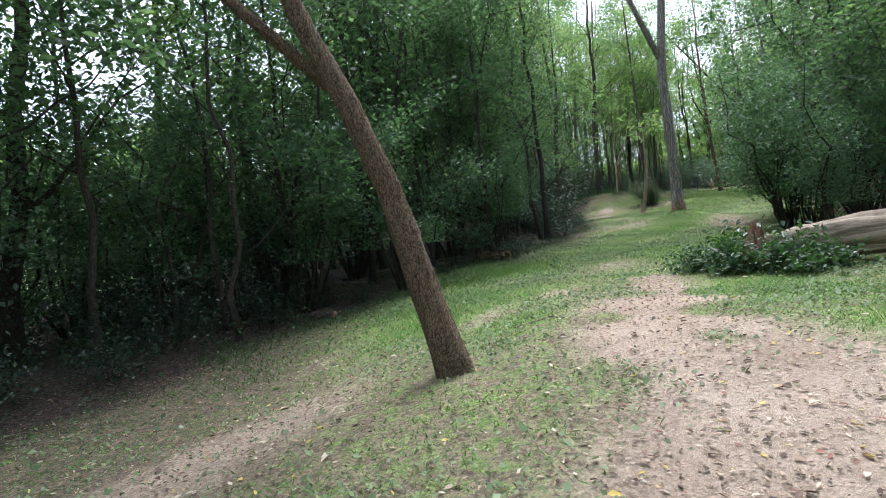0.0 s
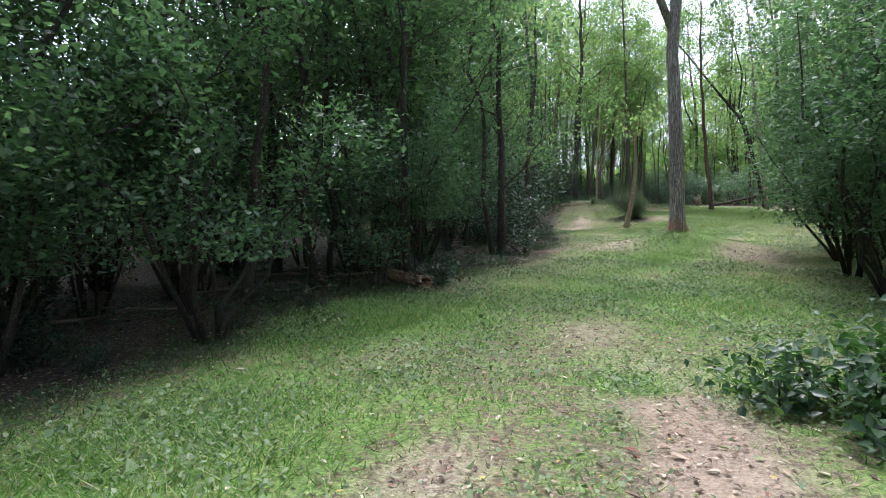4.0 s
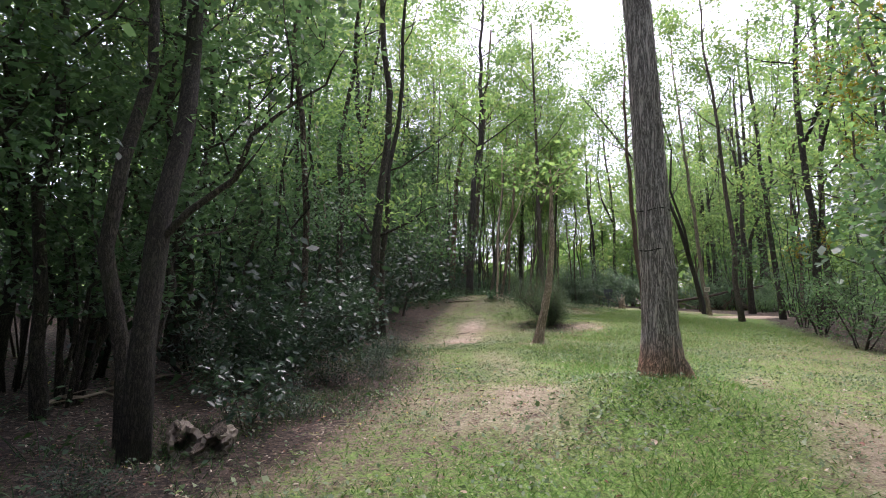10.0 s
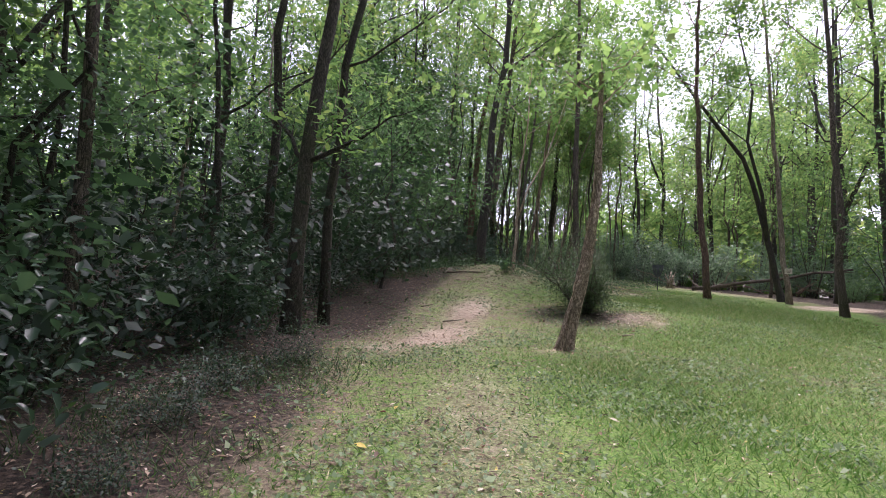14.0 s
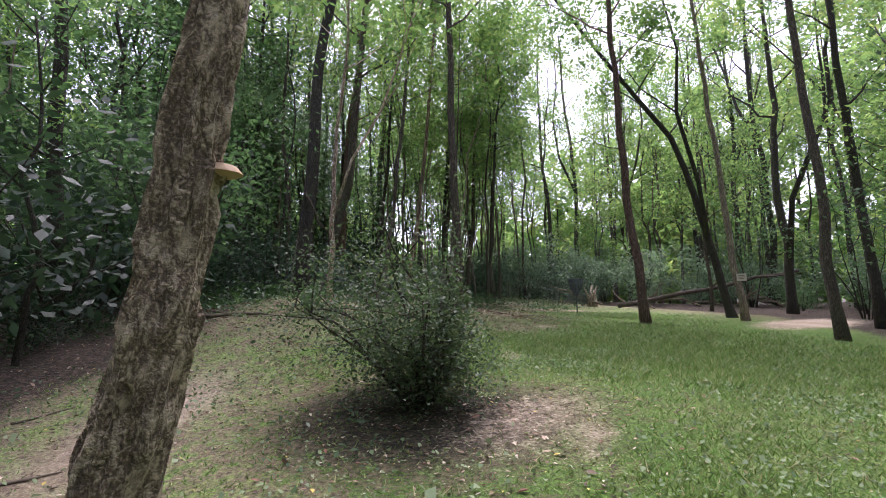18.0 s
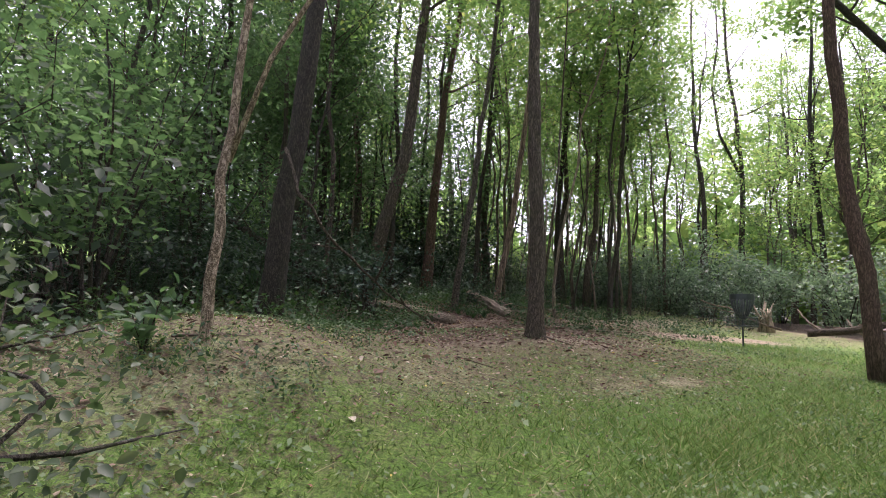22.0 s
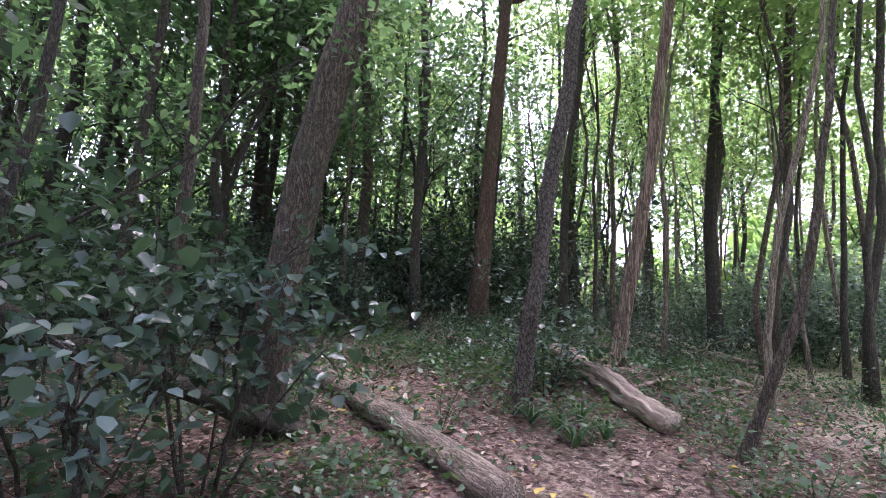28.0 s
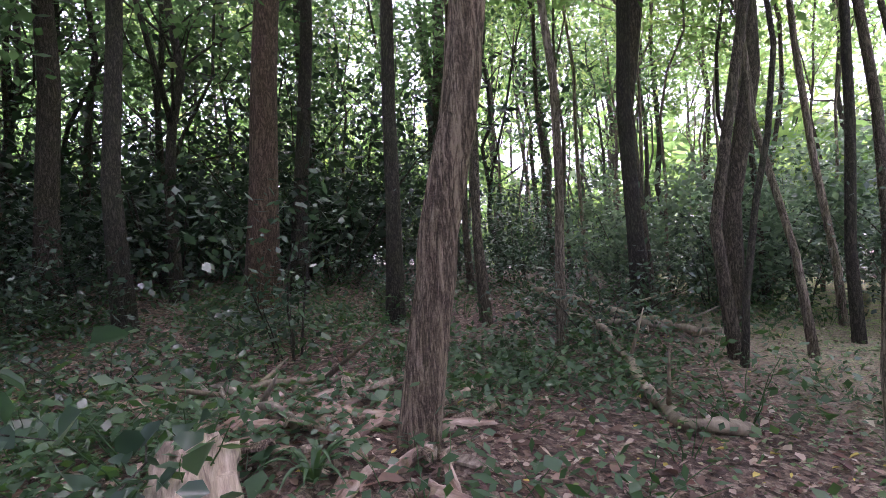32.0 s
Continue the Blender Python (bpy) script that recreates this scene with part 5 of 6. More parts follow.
put(LOW_TREES, [(7.0, 41.5, 0, 0.9), (8.2, 44.2, 90, 1.0), (6.0, 38.2, 200, 0.6), (10.0, 49.5, 40, 1.0), (13.5, 50.5, 130, 1.0), (15.8, 52.0, 300, 0.9), (8.0, 50.0, 10, 1.1), (18.5, 53.5, 70, 0.9), (11.6, 53.5, 220, 1.1), (6.4, 46.6, 160, 1.0), (5.4, 43.0, 30, 1.0), (7.2, 48.0, 60, 1.2), (4.6, 46.4, 100, 1.2), (8.8, 46.0, 190, 1.1), (3.4, 49.5, 250, 1.3), (6.2, 51.5, 330, 1.3), (8.6, 43.0, 75, 1.1), (7.0, 44.6, 15, 1.2), (9.6, 44.8, 205, 0.9), (10.8, 47.8, 285, 1.0), (5.6, 40.0, 145, 1.2), (7.4, 39.6, 65, 0.6), (4.5, 35.0, 25, 0.5), (7.0, 36.6, 215, 0.5), (3.0, 38.0, 305, 0.7)], 46)
put(UNDER[1:2] + UNDER[3:4], [(2.5, 51.0, 0, 1.2), (4.6, 53.0, 70, 1.2), (6.6, 54.2, 140, 1.2), (8.8, 52.4, 210, 1.1), (10.6, 55.0, 280, 1.2), (12.6, 52.8, 30, 1.0), (1.0, 48.6, 100, 1.2), (3.0, 46.2, 170, 1.1), (14.6, 55.4, 240, 1.1), (1.6, 43.4, 20, 1.1)], 56)
put(HERBS, scatter(21, 110, (-6, 17), (0, 48), lambda x, y: left_edge(y) - 3.5 < x < left_edge(y) + 0.1, 0.35, []), 21)

# ---- far woods that close the view ----
def far_woods():
    rng = np.random.default_rng(77)
    cs = []
    n = 60000
    a = rng.uniform(0, 2 * math.pi, n)
    rad = rng.uniform(62, 88, n)
    x, y = 6 + np.cos(a) * rad, 22 + np.sin(a) * rad
    ridge = 11 + 3 * np.sin(a * 9) + 2 * np.sin(a * 23 + 1) + 1.5 * np.sin(a * 51)
    z = height(x, y, False) + ridge * rng.uniform(0, 1, n) ** 0.8
    V, k = leaf_shapes(rng, np.stack([x, y, z], 1), 2.2, slim=0.7)
    tagged(new("far_woods", quads_mesh("far_woods", V[:, :3], 3, M_LEAF_CANOPY)), "distant wall of green woodland foliage", "woods", kind="stuff")


far_woods()


# ---- ground cover ----
PATH_XY = np.array([(p[1], p[2]) for p in PATH])


def near_trail(x, y):
    d = np.full(len(x), 1e9)
    for px, py in PATH_XY:
        d = np.minimum(d, (x - px) ** 2 + (y - py) ** 2)
    return np.sqrt(d)


def spots(rng, n, chance, reach=8.0, bias=3.0):
    """Places on the ground, chosen by chance(dirt, grass, litter) and thinned away from the trail."""
    got = []
    while sum(len(g) for g in got) < n:
        x, y = rng.uniform(-9, 27, 60000), rng.uniform(-1, 49, 60000)
        d = near_trail(x, y)
        keep = rng.uniform(0, 1, len(x)) < chance(*cover(x, y), x, y) * np.clip(1.0 - (d - bias) / reach, 0.05, 1)
        keep &= d < reach + bias
        got.append(np.stack([x[keep], y[keep]], 1))
    p = np.concatenate(got)[:n]
    return p[:, 0], p[:, 1], height(p[:, 0], p[:, 1])


def patchy(x, y, s, seed):
    return 0.5 + 0.5 * np.sin(s * x + seed) * np.sin(s * 1.13 * y + 2.1 * seed + 0.7 * np.sin(s * 0.8 * x)) 


def grass_blades():
    rng = np.random.default_rng(31)
    x, y, z = spots(rng, 270000, lambda d, g, l, x, y: np.clip(g - 0.1, 0, 1) * np.clip(1.0 - 1.7 * d, 0, 1) * (0.35 + 0.65 * patchy(x, y, 3.1, 1.0)), 7, 1.5)
    d, g, l = cover(x, y)
    n = len(x)
    h = (0.028 + 0.075 * np.clip(g - 0.4, 0, 0.6)) * rng.uniform(0.6, 1.5, n)
    w = rng.uniform(0.003, 0.007, n)
    az = rng.uniform(0, 6.283, n)
    b = np.stack([x, y, z - 0.004], 1)
    side = np.stack([np.cos(az), np.sin(az), np.zeros(n)], 1) * w[:, None]
    lean = rng.normal(0, 1.0, (n, 2)) * h[:, None]
    tip = b + np.concatenate([lean, h[:, None]], 1)
    V = np.stack([b - side, b + side, tip], 1)
    dark = rng.uniform(0, 1, n) < deep_lawn(x, y) * 0.85
    tagged(new("grass", quads_mesh("grass", V[~dark], 3, M_GRASS)), "short green grass blades on the trail verge", "grass", kind="stuff")
    tagged(new("lawn_grass", quads_mesh("lawn_grass", V[dark], 3, M_GRASS_LAWN)), "deep green grass blades of the open lawn", "grass", kind="stuff")


def flat_leaves(name, label, category, n, seed, size, mat, chance, lift, curl=0.25, reach=8, bias=3, slim=0.6, flat=False):
    rng = np.random.default_rng(seed)
    x, y, z = spots(rng, n, chance, reach, bias)
    m = len(x)
    L = size * rng.lognormal(0, 0.35, m)
    W = L * slim * rng.uniform(0.7, 1.2, m)
    az = rng.uniform(0, 6.283, m)
    d = np.stack([np.cos(az), np.sin(az), rng.normal(0, curl, m)], 1)
    s = np.stack([-np.sin(az), np.cos(az), rng.normal(0, curl, m)], 1)
    c = np.stack([x, y, z + rng.uniform(0.35, 1.0, m) * lift + L * 0.12], 1)
    up = np.zeros((m, 3))
    up[:, 2] = W * rng.uniform(0.05, 0.35, m)
    l2, w2 = L[:, None], W[:, None]
    if flat:
        V = np.stack([c - d * l2 * 0.5, c + s * w2 * 0.5 + up, c + d * l2 * 0.5, c - s * w2 * 0.5 + up], 1)
        tagged(new(name, quads_mesh(name, V, 4, mat)), label, category, kind="stuff")
        return
    V = np.stack([c - d * l2 * 0.5, c - d * l2 * 0.12 + s * w2 * 0.5 + up, c + d * l2 * 0.22 + s * w2 * 0.36 + up, c + d * l2 * 0.5,
                  c + d * l2 * 0.22 - s * w2 * 0.36 + up, c - d * l2 * 0.12 - s * w2 * 0.5 + up], 1)
    tagged(new(name, quads_mesh(name, V, 6, mat)), label, category, kind="stuff")


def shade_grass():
    """Longer grass along the foot of the wood, its colour darkened for the shade."""
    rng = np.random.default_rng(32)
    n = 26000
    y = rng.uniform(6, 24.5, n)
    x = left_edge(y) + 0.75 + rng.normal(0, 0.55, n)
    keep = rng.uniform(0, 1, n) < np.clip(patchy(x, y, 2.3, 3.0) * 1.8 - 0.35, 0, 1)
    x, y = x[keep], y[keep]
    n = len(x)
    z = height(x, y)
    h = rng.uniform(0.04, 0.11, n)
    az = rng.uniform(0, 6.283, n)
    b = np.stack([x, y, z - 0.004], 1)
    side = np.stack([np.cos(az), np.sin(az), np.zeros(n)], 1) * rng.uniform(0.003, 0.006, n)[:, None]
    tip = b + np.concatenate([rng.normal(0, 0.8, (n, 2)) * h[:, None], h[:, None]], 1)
    tagged(new("shade_grass", quads_mesh("shade_grass", np.stack([b - side, b + side, tip], 1), 3, M_GRASS_SHADED)), "green grass along the foot of the wood, darkened in colour for the shade", "grass", kind="stuff")


shade_grass()
grass_blades()
flat_leaves("clover", "low clover and small broad-leaved weeds in the turf", "weeds", 110000, 41, 0.026, M_CLOVER,
            lambda d, g, l, x, y: np.clip(0.95 - d * 1.2, 0, 1) * np.clip(0.25 + g - 0.4 * l, 0, 1) * np.clip(patchy(x, y, 1.7, 2.0) * 1.6 - 0.35, 0.04, 1) * (1 - 0.7 * deep_lawn(x, y)), 0.045, 0.45, 7, 2.5, 0.8, True)
flat_leaves("dry_leaves", "scattered fallen dry leaves, tan, brown and a few yellow", "leaves", 46000, 42, 0.031, M_DRY,
            lambda d, g, l, x, y: np.clip(0.14 + 0.02 * l + 0.3 * d - 0.2 * g, 0.03, 1) * (1 - 0.9 * mulch(x, y)), 0.008, 0.22, 6, 2.5, 0.5)
flat_leaves("leaf_litter", "rusty brown fallen leaves covering the woodland floor", "leaves", 24000, 45, 0.045, M_DRY_RED,
            lambda d, g, l, x, y: np.clip(mulch(x, y) * 1.3, 0, 1), 0.01, 0.25, 6, 2.5, 0.55)
flat_leaves("ground_herbs", "low green herbs growing through the leaf litter", "herbs", 44000, 43, 0.042, M_LEAF_BRIGHT,
            lambda d, g, l, x, y: np.clip(0.6 * l + 0.8 * mulch(x, y) * smooth(y, 36, 40) - 0.2, 0, 1) * (1 - smooth(d, 0.08, 0.3)) * (0.4 + 0.6 * smooth(y, 28, 34)) * np.clip(patchy(x, y, 1.3, 4.0) * 1.8 - 0.5, 0, 1), 0.1, 0.35, 7, 3.0, 0.65, True)
flat_leaves("leaf_crumbs", "small crumbs of dry leaf and straw on the turf and earth", "leaves", 65000, 44, 0.019, M_DRY,
            lambda d, g, l, x, y: np.clip(0.35 + 0.5 * d + 0.3 * l, 0.05, 1), 0.012, 0.25, 6, 2.0, 0.4, True)

# ---- things beside the trail, in walking order ----
log("fallen_log", "large fallen pale log with torn bark lying beside the trail", (4.65, 7.95), (8.4, 6.7), 0.21, 0.36, M_LOG, 18, 1.7, 3, 0.17)


def rotten_stub(at, z):
    rng = np.random.default_rng(9)
    e = empty("rotten_stub", Matrix.Translation((*at, z)), "red-brown rotten broken stub on the root end of the log", "stump")
    zs = np.linspace(-0.3, 0.42, 14)
    core = Build().add(tube([(0.02 * math.sin(5 * z), 0.015 * math.cos(4 * z), z) for z in zs], np.interp(zs, [-0.3, 0, 0.2, 0.42], [0.22, 0.14, 0.07, 0.03]), 20, rng, 0.1, relief=bark_relief(rng, 14, 20, 0.12, 4)))
    part("core", core.mesh("core", M_ROT_RED, False), e)
    for k in range(13):
        a = k * 2.4
        q, h = 0.035 + 0.011 * (k % 6), 0.14 + 0.36 * rng.uniform(0, 1) ** 1.4
        lx, ly = rng.normal(0, 0.05, 2)
        c, s = math.cos(a), math.sin(a)
        sp = Build().add(tube([(q * 1.5 * c, q * 1.5 * s, -0.1), (q * 1.2 * c, q * 1.2 * s, 0.1), (q * c + lx * 0.5, q * s + ly * 0.5, h * 0.7), (q * 0.8 * c + lx, q * 0.8 * s + ly, h)], [0.05, 0.042, 0.026, 0.004], 6, rng, 0.25))
        part("splinter", sp.mesh("splinter", M_ROT_RED, False), e)
    return e


rotten_stub((4.5, 7.95), gz(4.5, 7.95) + 0.28)
for k, (x, y, h, r) in enumerate([(4.05, 7.95, 0.66, 0.5), (4.3, 7.45, 0.62, 0.5), (3.75, 8.35, 0.42, 0.42), (4.75, 7.35, 0.6, 0.5), (4.45, 8.25, 0.5, 0.4), (3.95, 7.55, 0.4, 0.35), (5.2, 7.3, 0.45, 0.4), (4.6, 7.05, 0.35, 0.4)]):
    shrub("bramble", 600 + k, (x, y), h, r, M_LEAF_BRIGHT, "leafy green bramble climbing over the log", stems=9, leaves=480, size=0.078, folded=True, low=0.05, r0=0.005, category="bramble", group="brambles", joined=True, hmin=0.35)
log("short_log", "short cut log lying at the foot of the wood", (-2.35, 9.35), (-1.95, 9.2), 0.085, 0.08, M_BARK, 12, 0.7, 5, 0.08, M_ROT_RED)


def hollow_log(label, a, b, r, mat, seed):
    """A log rotted through, open at b with a ragged mouth."""
    rng = np.random.default_rng(seed)
    A, B = np.array([*a, gz(*a) + r * 0.7]), np.array([*b, gz(*b) + r * 0.8])
    L = np.linalg.norm(B - A)
    e = empty("hollow_log", Matrix.Translation(A) @ Vector(B - A).to_track_quat("Z", "X").to_matrix().to_4x4(), label, "log")
    n, m = 22, 26
    lump = bark_relief(rng, n, m, 0.1, 5)
    edge = rng.uniform(-0.07, 0.05, m)
    V, F = [], []
    for i in range(n):
        u = i / (n - 1)
        for j in range(m):
            q = 2 * math.pi * j / m
            rr = r * (0.8 + 0.25 * u) * (1 + lump[i][j])
            V.append((rr * math.cos(q), rr * math.sin(q) * 0.9, u * L + edge[j] * u ** 6))
    for i in range(n - 1, -1, -1):
        u = i / (n - 1)
        for j in range(m):
            q = 2 * math.pi * j / m
            rr = r * (0.5 + 0.22 * u) * (1 + 0.6 * lump[i][j])
            V.append((rr * math.cos(q), rr * math.sin(q) * 0.9, u * L + edge[j] * u ** 6 * 0.7))
    for i in range(2 * n - 1):
        for j in range(m):
            k = (j + 1) % m
            F.append((i * m + j, i * m + k, (i + 1) * m + k, (i + 1) * m + j))
    part("shell", mesh_from("shell", V, F, mat), e)
    for k in range(5):
        q = rng.uniform(0, 6.28)
        c, s = math.cos(q) * r, math.sin(q) * r * 0.9
        z = rng.uniform(0.2, 0.8) * L
        part("bark_flake", Build().add(tube([(c, s, z), (c * 1.12, s * 1.12, z + 0.12), (c * 1.1, s * 1.1, z + 0.26)], [0.03, 0.036, 0.012], 6, rng, 0.3)).mesh("bark_flake", M_BARK, False), e)
    return e


hollow_log("hollow rotten log with a ragged open end", (0.98, 15.0), (1.6, 13.84), 0.125, M_LOG_ROT, 6)
hollow_log("crumbling hollow log piece beside an understory tree", (3.72, 18.55), (3.86, 18.16), 0.12, M_LOG_GREY, 7)
hollow_log("crumbling hollow log piece at the edge of the wood", (4.1, 18.5), (4.06, 18.14), 0.1, M_LOG_GREY, 8)
hollow_log("dark hollow log lying among the trees", (1.75, 19.75), (0.85, 19.55), 0.14, M_LOG_GREY, 9)
stick("leaning pale dead stick beside a hollow log", (1.15, 19.3), (0.85, 19.9), 0.025, M_STICK, 731, 0.03, gz(1.15, 19.3) - 0.02, gz(0.85, 19.9) + 0.75, 1)
for k, (a, b, r) in enumerate([((-1.89, 17.0), (-0.65, 16.5), 0.05), ((-0.45, 15.6), (-0.05, 14.25), 0.05), ((-0.55, 15.9), (0.3, 15.5), 0.04), ((2.2, 19.6), (2.96, 20.5), 0.02), ((2.31, 21.1), (2.95, 21.6), 0.025), ((-0.9, 22.4), (0.3, 23.0), 0.03)]):
    stick("crooked dead branch lying on bare brown earth", a, b, r, M_LOG, 780 + k, 0.08)
for k, (a, b, r) in enumerate([((-1.9, 15.5), (-0.2, 15.9), 0.045), ((-0.25, 13.5), (-0.5, 14.8), 0.04), ((0.1, 14.3), (-1.2, 14.0), 0.03), ((0.55, 15.8), (-0.6, 15.2), 0.035), ((-2.6, 13.8), (-0.9, 14.7), 0.035),
                               ((2.3, 20.4), (3.0, 21.6), 0.025), ((-1.6, 16.4), (0.2, 16.9), 0.03), ((-3.4, 12.2), (-1.9, 12.9), 0.03)]):
    stick("dead fallen branch lying on dark earth", a, b, r, M_STICK, 700 + k)
for k, (a, b, r) in enumerate([((7.94, 29.4), (8.3, 29.65), 0.012), ((8.25, 28.38), (8.62, 28.45), 0.013), ((10.9, 26.72), (11.22, 26.93), 0.016), ((8.95, 32.65), (9.75, 32.1), 0.03), ((13.95, 36.0), (14.25, 35.65), 0.016),
                               ((0.6, 5.4), (1.1, 5.7), 0.01), ((4.3, 9.4), (4.6, 9.6), 0.012),
                               ((11.3, 33.9), (11.6, 34.3), 0.012), ((10.4, 32.3), (10.9, 32.5), 0.012), ((12.6, 34.4), (13.0, 34.1), 0.01), ((11.6, 38.2), (12.2, 38.0), 0.016), ((7.9, 19.4), (8.15, 19.2), 0.02)]):
    stick("thin fallen stick lying on the ground", a, b, r, M_STICK, 720 + k, twigs=1)

dead_limb("fallen_branch", "long crooked fallen branch lying in herbs", [(15.85, 45.7, gz(15.85, 45.7) + 0.1), (15.7, 44.6, gz(15.7, 44.6) + 0.06), (15.43, 43.1, gz(15.43, 43.1) + 0.04), (15.82, 43.18, gz(15.82, 43.18) + 0.05)], 0.035, 0.042, M_LOG, 53)
dead_limb("fallen_branch", "thin fallen trunk lying among herbs", [(15.6, 47.4, gz(15.6, 47.4) + 0.2), (16.1, 46.3, gz(16.1, 46.3) + 0.16), (16.7, 45.4, gz(16.7, 45.4) + 0.1)], 0.055, 0.04, M_LOG, 54)
dead_limb("fallen_branch", "thin fallen trunk lying among herbs", [(15.3, 46.6, gz(15.3, 46.6) + 0.1), (16.0, 45.8, gz(16.0, 45.8) + 0.08), (17.0, 45.5, gz(17.0, 45.5) + 0.08)], 0.05, 0.04, M_LOG_GREY, 55)
dead_limb("fallen_branch", "grey dead branch lying across bark litter", [(12.7, 43.65, gz(12.7, 43.65) + 0.06), (13.1, 43.1, gz(13.1, 43.1) + 0.1), (13.56, 42.6, gz(13.56, 42.6) + 0.06)], 0.028, 0.02, M_LOG_GREY, 56)
dead_limb("fallen_branch", "grey dead branch lying across bark litter", [(13.0, 42.9, gz(13.0, 42.9) + 0.06), (13.2, 43.3, gz(13.2, 43.3) + 0.1), (13.7, 43.7, gz(13.7, 43.7) + 0.06)], 0.024, 0.018, M_STICK, 57)

shrub("wide_bush", 801, (11.14, 28.85), 1.64, 1.12, M_LEAF_BUSH, "wide grey-green bush with many thin arching stems beside the trail", stems=22, leaves=15000, size=0.036, slim=0.55, folded=True, low=0.02, r0=0.019, hmin=0.3, split=True, clear=0.85, bow=0.06)


def bough(label, at, tips, size, n, seed, leaf):
    """A thin sapling with a few arching boughs that carry flat sprays of leaves."""
    rng = np.random.default_rng(seed)
    zb = gz(*at)
    e = empty("leafy_sapling", Matrix.Translation((*at, zb)), label, "sapling")
    top = np.mean(np.array(tips), 0) * (0.5, 0.5, 1.1)
    stem = wobble_line(rng, (0, 0, -0.1), top, 9, 0.03)
    part("stem", Build().add(tube(stem, np.linspace(0.022, 0.008, 9), 7)).mesh("stem", M_BARK_DARK), e)
    for tip in tips:
        tip = np.array(tip, float)
        root = stem[int(np.argmin(np.abs(stem[:, 2] - tip[2] * 0.8)))]
        line = wobble_line(rng, root, tip, 8, 0.03)
        line[:, 2] += np.sin(np.linspace(0, math.pi, 8)) * 0.12
        b = part("bough", Build().add(tube(line, np.linspace(0.009, 0.003, 8), 5)).mesh("bough", M_BARK_DARK), e)
        f = rng.uniform(0.25, 1.05, n)[:, None]
        k = np.clip((f[:, 0] * 7).astype(int), 0, 6)
        c = line[k] + (line[k + 1] - line[k]) * (f * 7 - k[:, None]) + rng.normal(0, 1, (n, 3)) * (0.14, 0.14, 0.05)
        V, q = leaf_shapes(rng, c, size, folded=True, slim=0.6)
        part("spray", quads_mesh("spray", V, q, leaf), b)["kind"] = "stuff"
    return e


bough("leafy sapling at the edge of the wood, sprays paled to look skylit", (1.1, 14.9), [(0.6, 0.0, 2.22), (-0.3, -0.3, 2.05), (0.15, -0.3, 2.12), (0.5, -0.4, 1.55), (-0.1, -0.7, 1.5), (0.35, -0.2, 1.85)], 0.085, 60, 831, M_LEAF_SKYLIT)
bough("low sapling over dead branches, sprays paled to look skylit", (0.3, 14.4), [(-0.1, -0.45, 0.75), (0.7, -0.75, 0.66), (0.15, 0.1, 1.13), (0.35, -0.6, 0.8), (-0.5, -0.1, 0.9)], 0.085, 55, 832, M_LEAF_SKYLIT)
bough("thin sapling before a leaning trunk, broad leaves tinted with bluish sky sheen", (11.1, 38.9), [(-0.42, 0, 1.03), (-0.05, 0.05, 0.98), (0.12, -0.1, 1.07), (0.35, 0, 1.16), (0.51, -0.05, 0.9), (0.81, 0, 0.91), (0.82, 0.1, 1.34), (-0.25, -0.1, 0.77)], 0.075, 26, 833, M_LEAF_SHEEN)
bough("thin sapling beside the trail, broad leaves tinted with bluish sky sheen", (11.15, 37.75), [(0.02, -0.15, 0.68), (-0.1, -0.15, 0.56), (0.18, -0.15, 0.76), (0.11, -0.1, 0.49), (-0.05, -0.1, 0.83), (-0.22, -0.15, 0.91)], 0.085, 16, 834, M_LEAF_SHEEN)
shrub("leafy_sapling", 802, (1.35, 14.7), 3.7, 1.25, M_LEAF_EDGE, "leafy sapling with pale green leaves at the edge of the wood", split=True, stems=8, leaves=6500, size=0.075, folded=True, low=0.6, r0=0.014, category="sapling")
shrub("leafy_sapling", 803, (0.8, 13.9), 1.35, 0.6, M_LEAF_EDGE, "low leafy sapling over dead branches", split=True, stems=5, leaves=800, size=0.085, folded=True, low=0.6, r0=0.01, category="sapling")
shrub("leafy_sapling", 804, (4.3, 21.2), 1.1, 1.2, M_LEAF_NEAR, "spreading leafy shrub at the edge of the wood", split=True, stems=8, leaves=3000, size=0.075, folded=True, low=0.15, r0=0.01)
shrub("leafy_sapling", 805, (1.5, 17.7), 0.6, 0.5, M_LEAF_BRIGHT, "low bright green broad-leaved seedling", stems=6, leaves=260, size=0.11, folded=True, low=0.1, r0=0.006, category="sapling")
shrub("leafy_sapling", 813, (4.15, 18.95), 0.75, 0.5, M_LEAF_NEAR, "low leafy shoots over crumbling logs", stems=6, leaves=420, size=0.07, folded=True, low=0.2, r0=0.006, category="sapling")
shrub("leafy_sapling", 814, (1.75, 14.3), 0.5, 0.45, M_LEAF_NEAR, "low leafy shoots at the foot of a dark tree", stems=6, leaves=420, size=0.07, folded=True, low=0.1, r0=0.006, category="sapling")
shrub("leafy_sapling", 806, (5.2, 24.6), 1.3, 0.9, M_LEAF_NEAR, "dark leafy shrub beside the trail", stems=8, leaves=1600, size=0.07, folded=True, low=0.15, r0=0.01)
shrub("leafy_sapling", 807, (4.9, 26.6), 0.7, 0.6, M_LEAF_BRIGHT, "low green shrub under the trees", stems=6, leaves=500, size=0.08, folded=True, low=0.1, r0=0.007)
shrub("leafy_sapling", 808, (10.35, 32.0), 0.55, 0.2, M_LEAF_EDGE, "upright bright green seedling with broad leaves", stems=3, leaves=64, size=0.12, folded=True, low=0.2, r0=0.007, category="sapling")
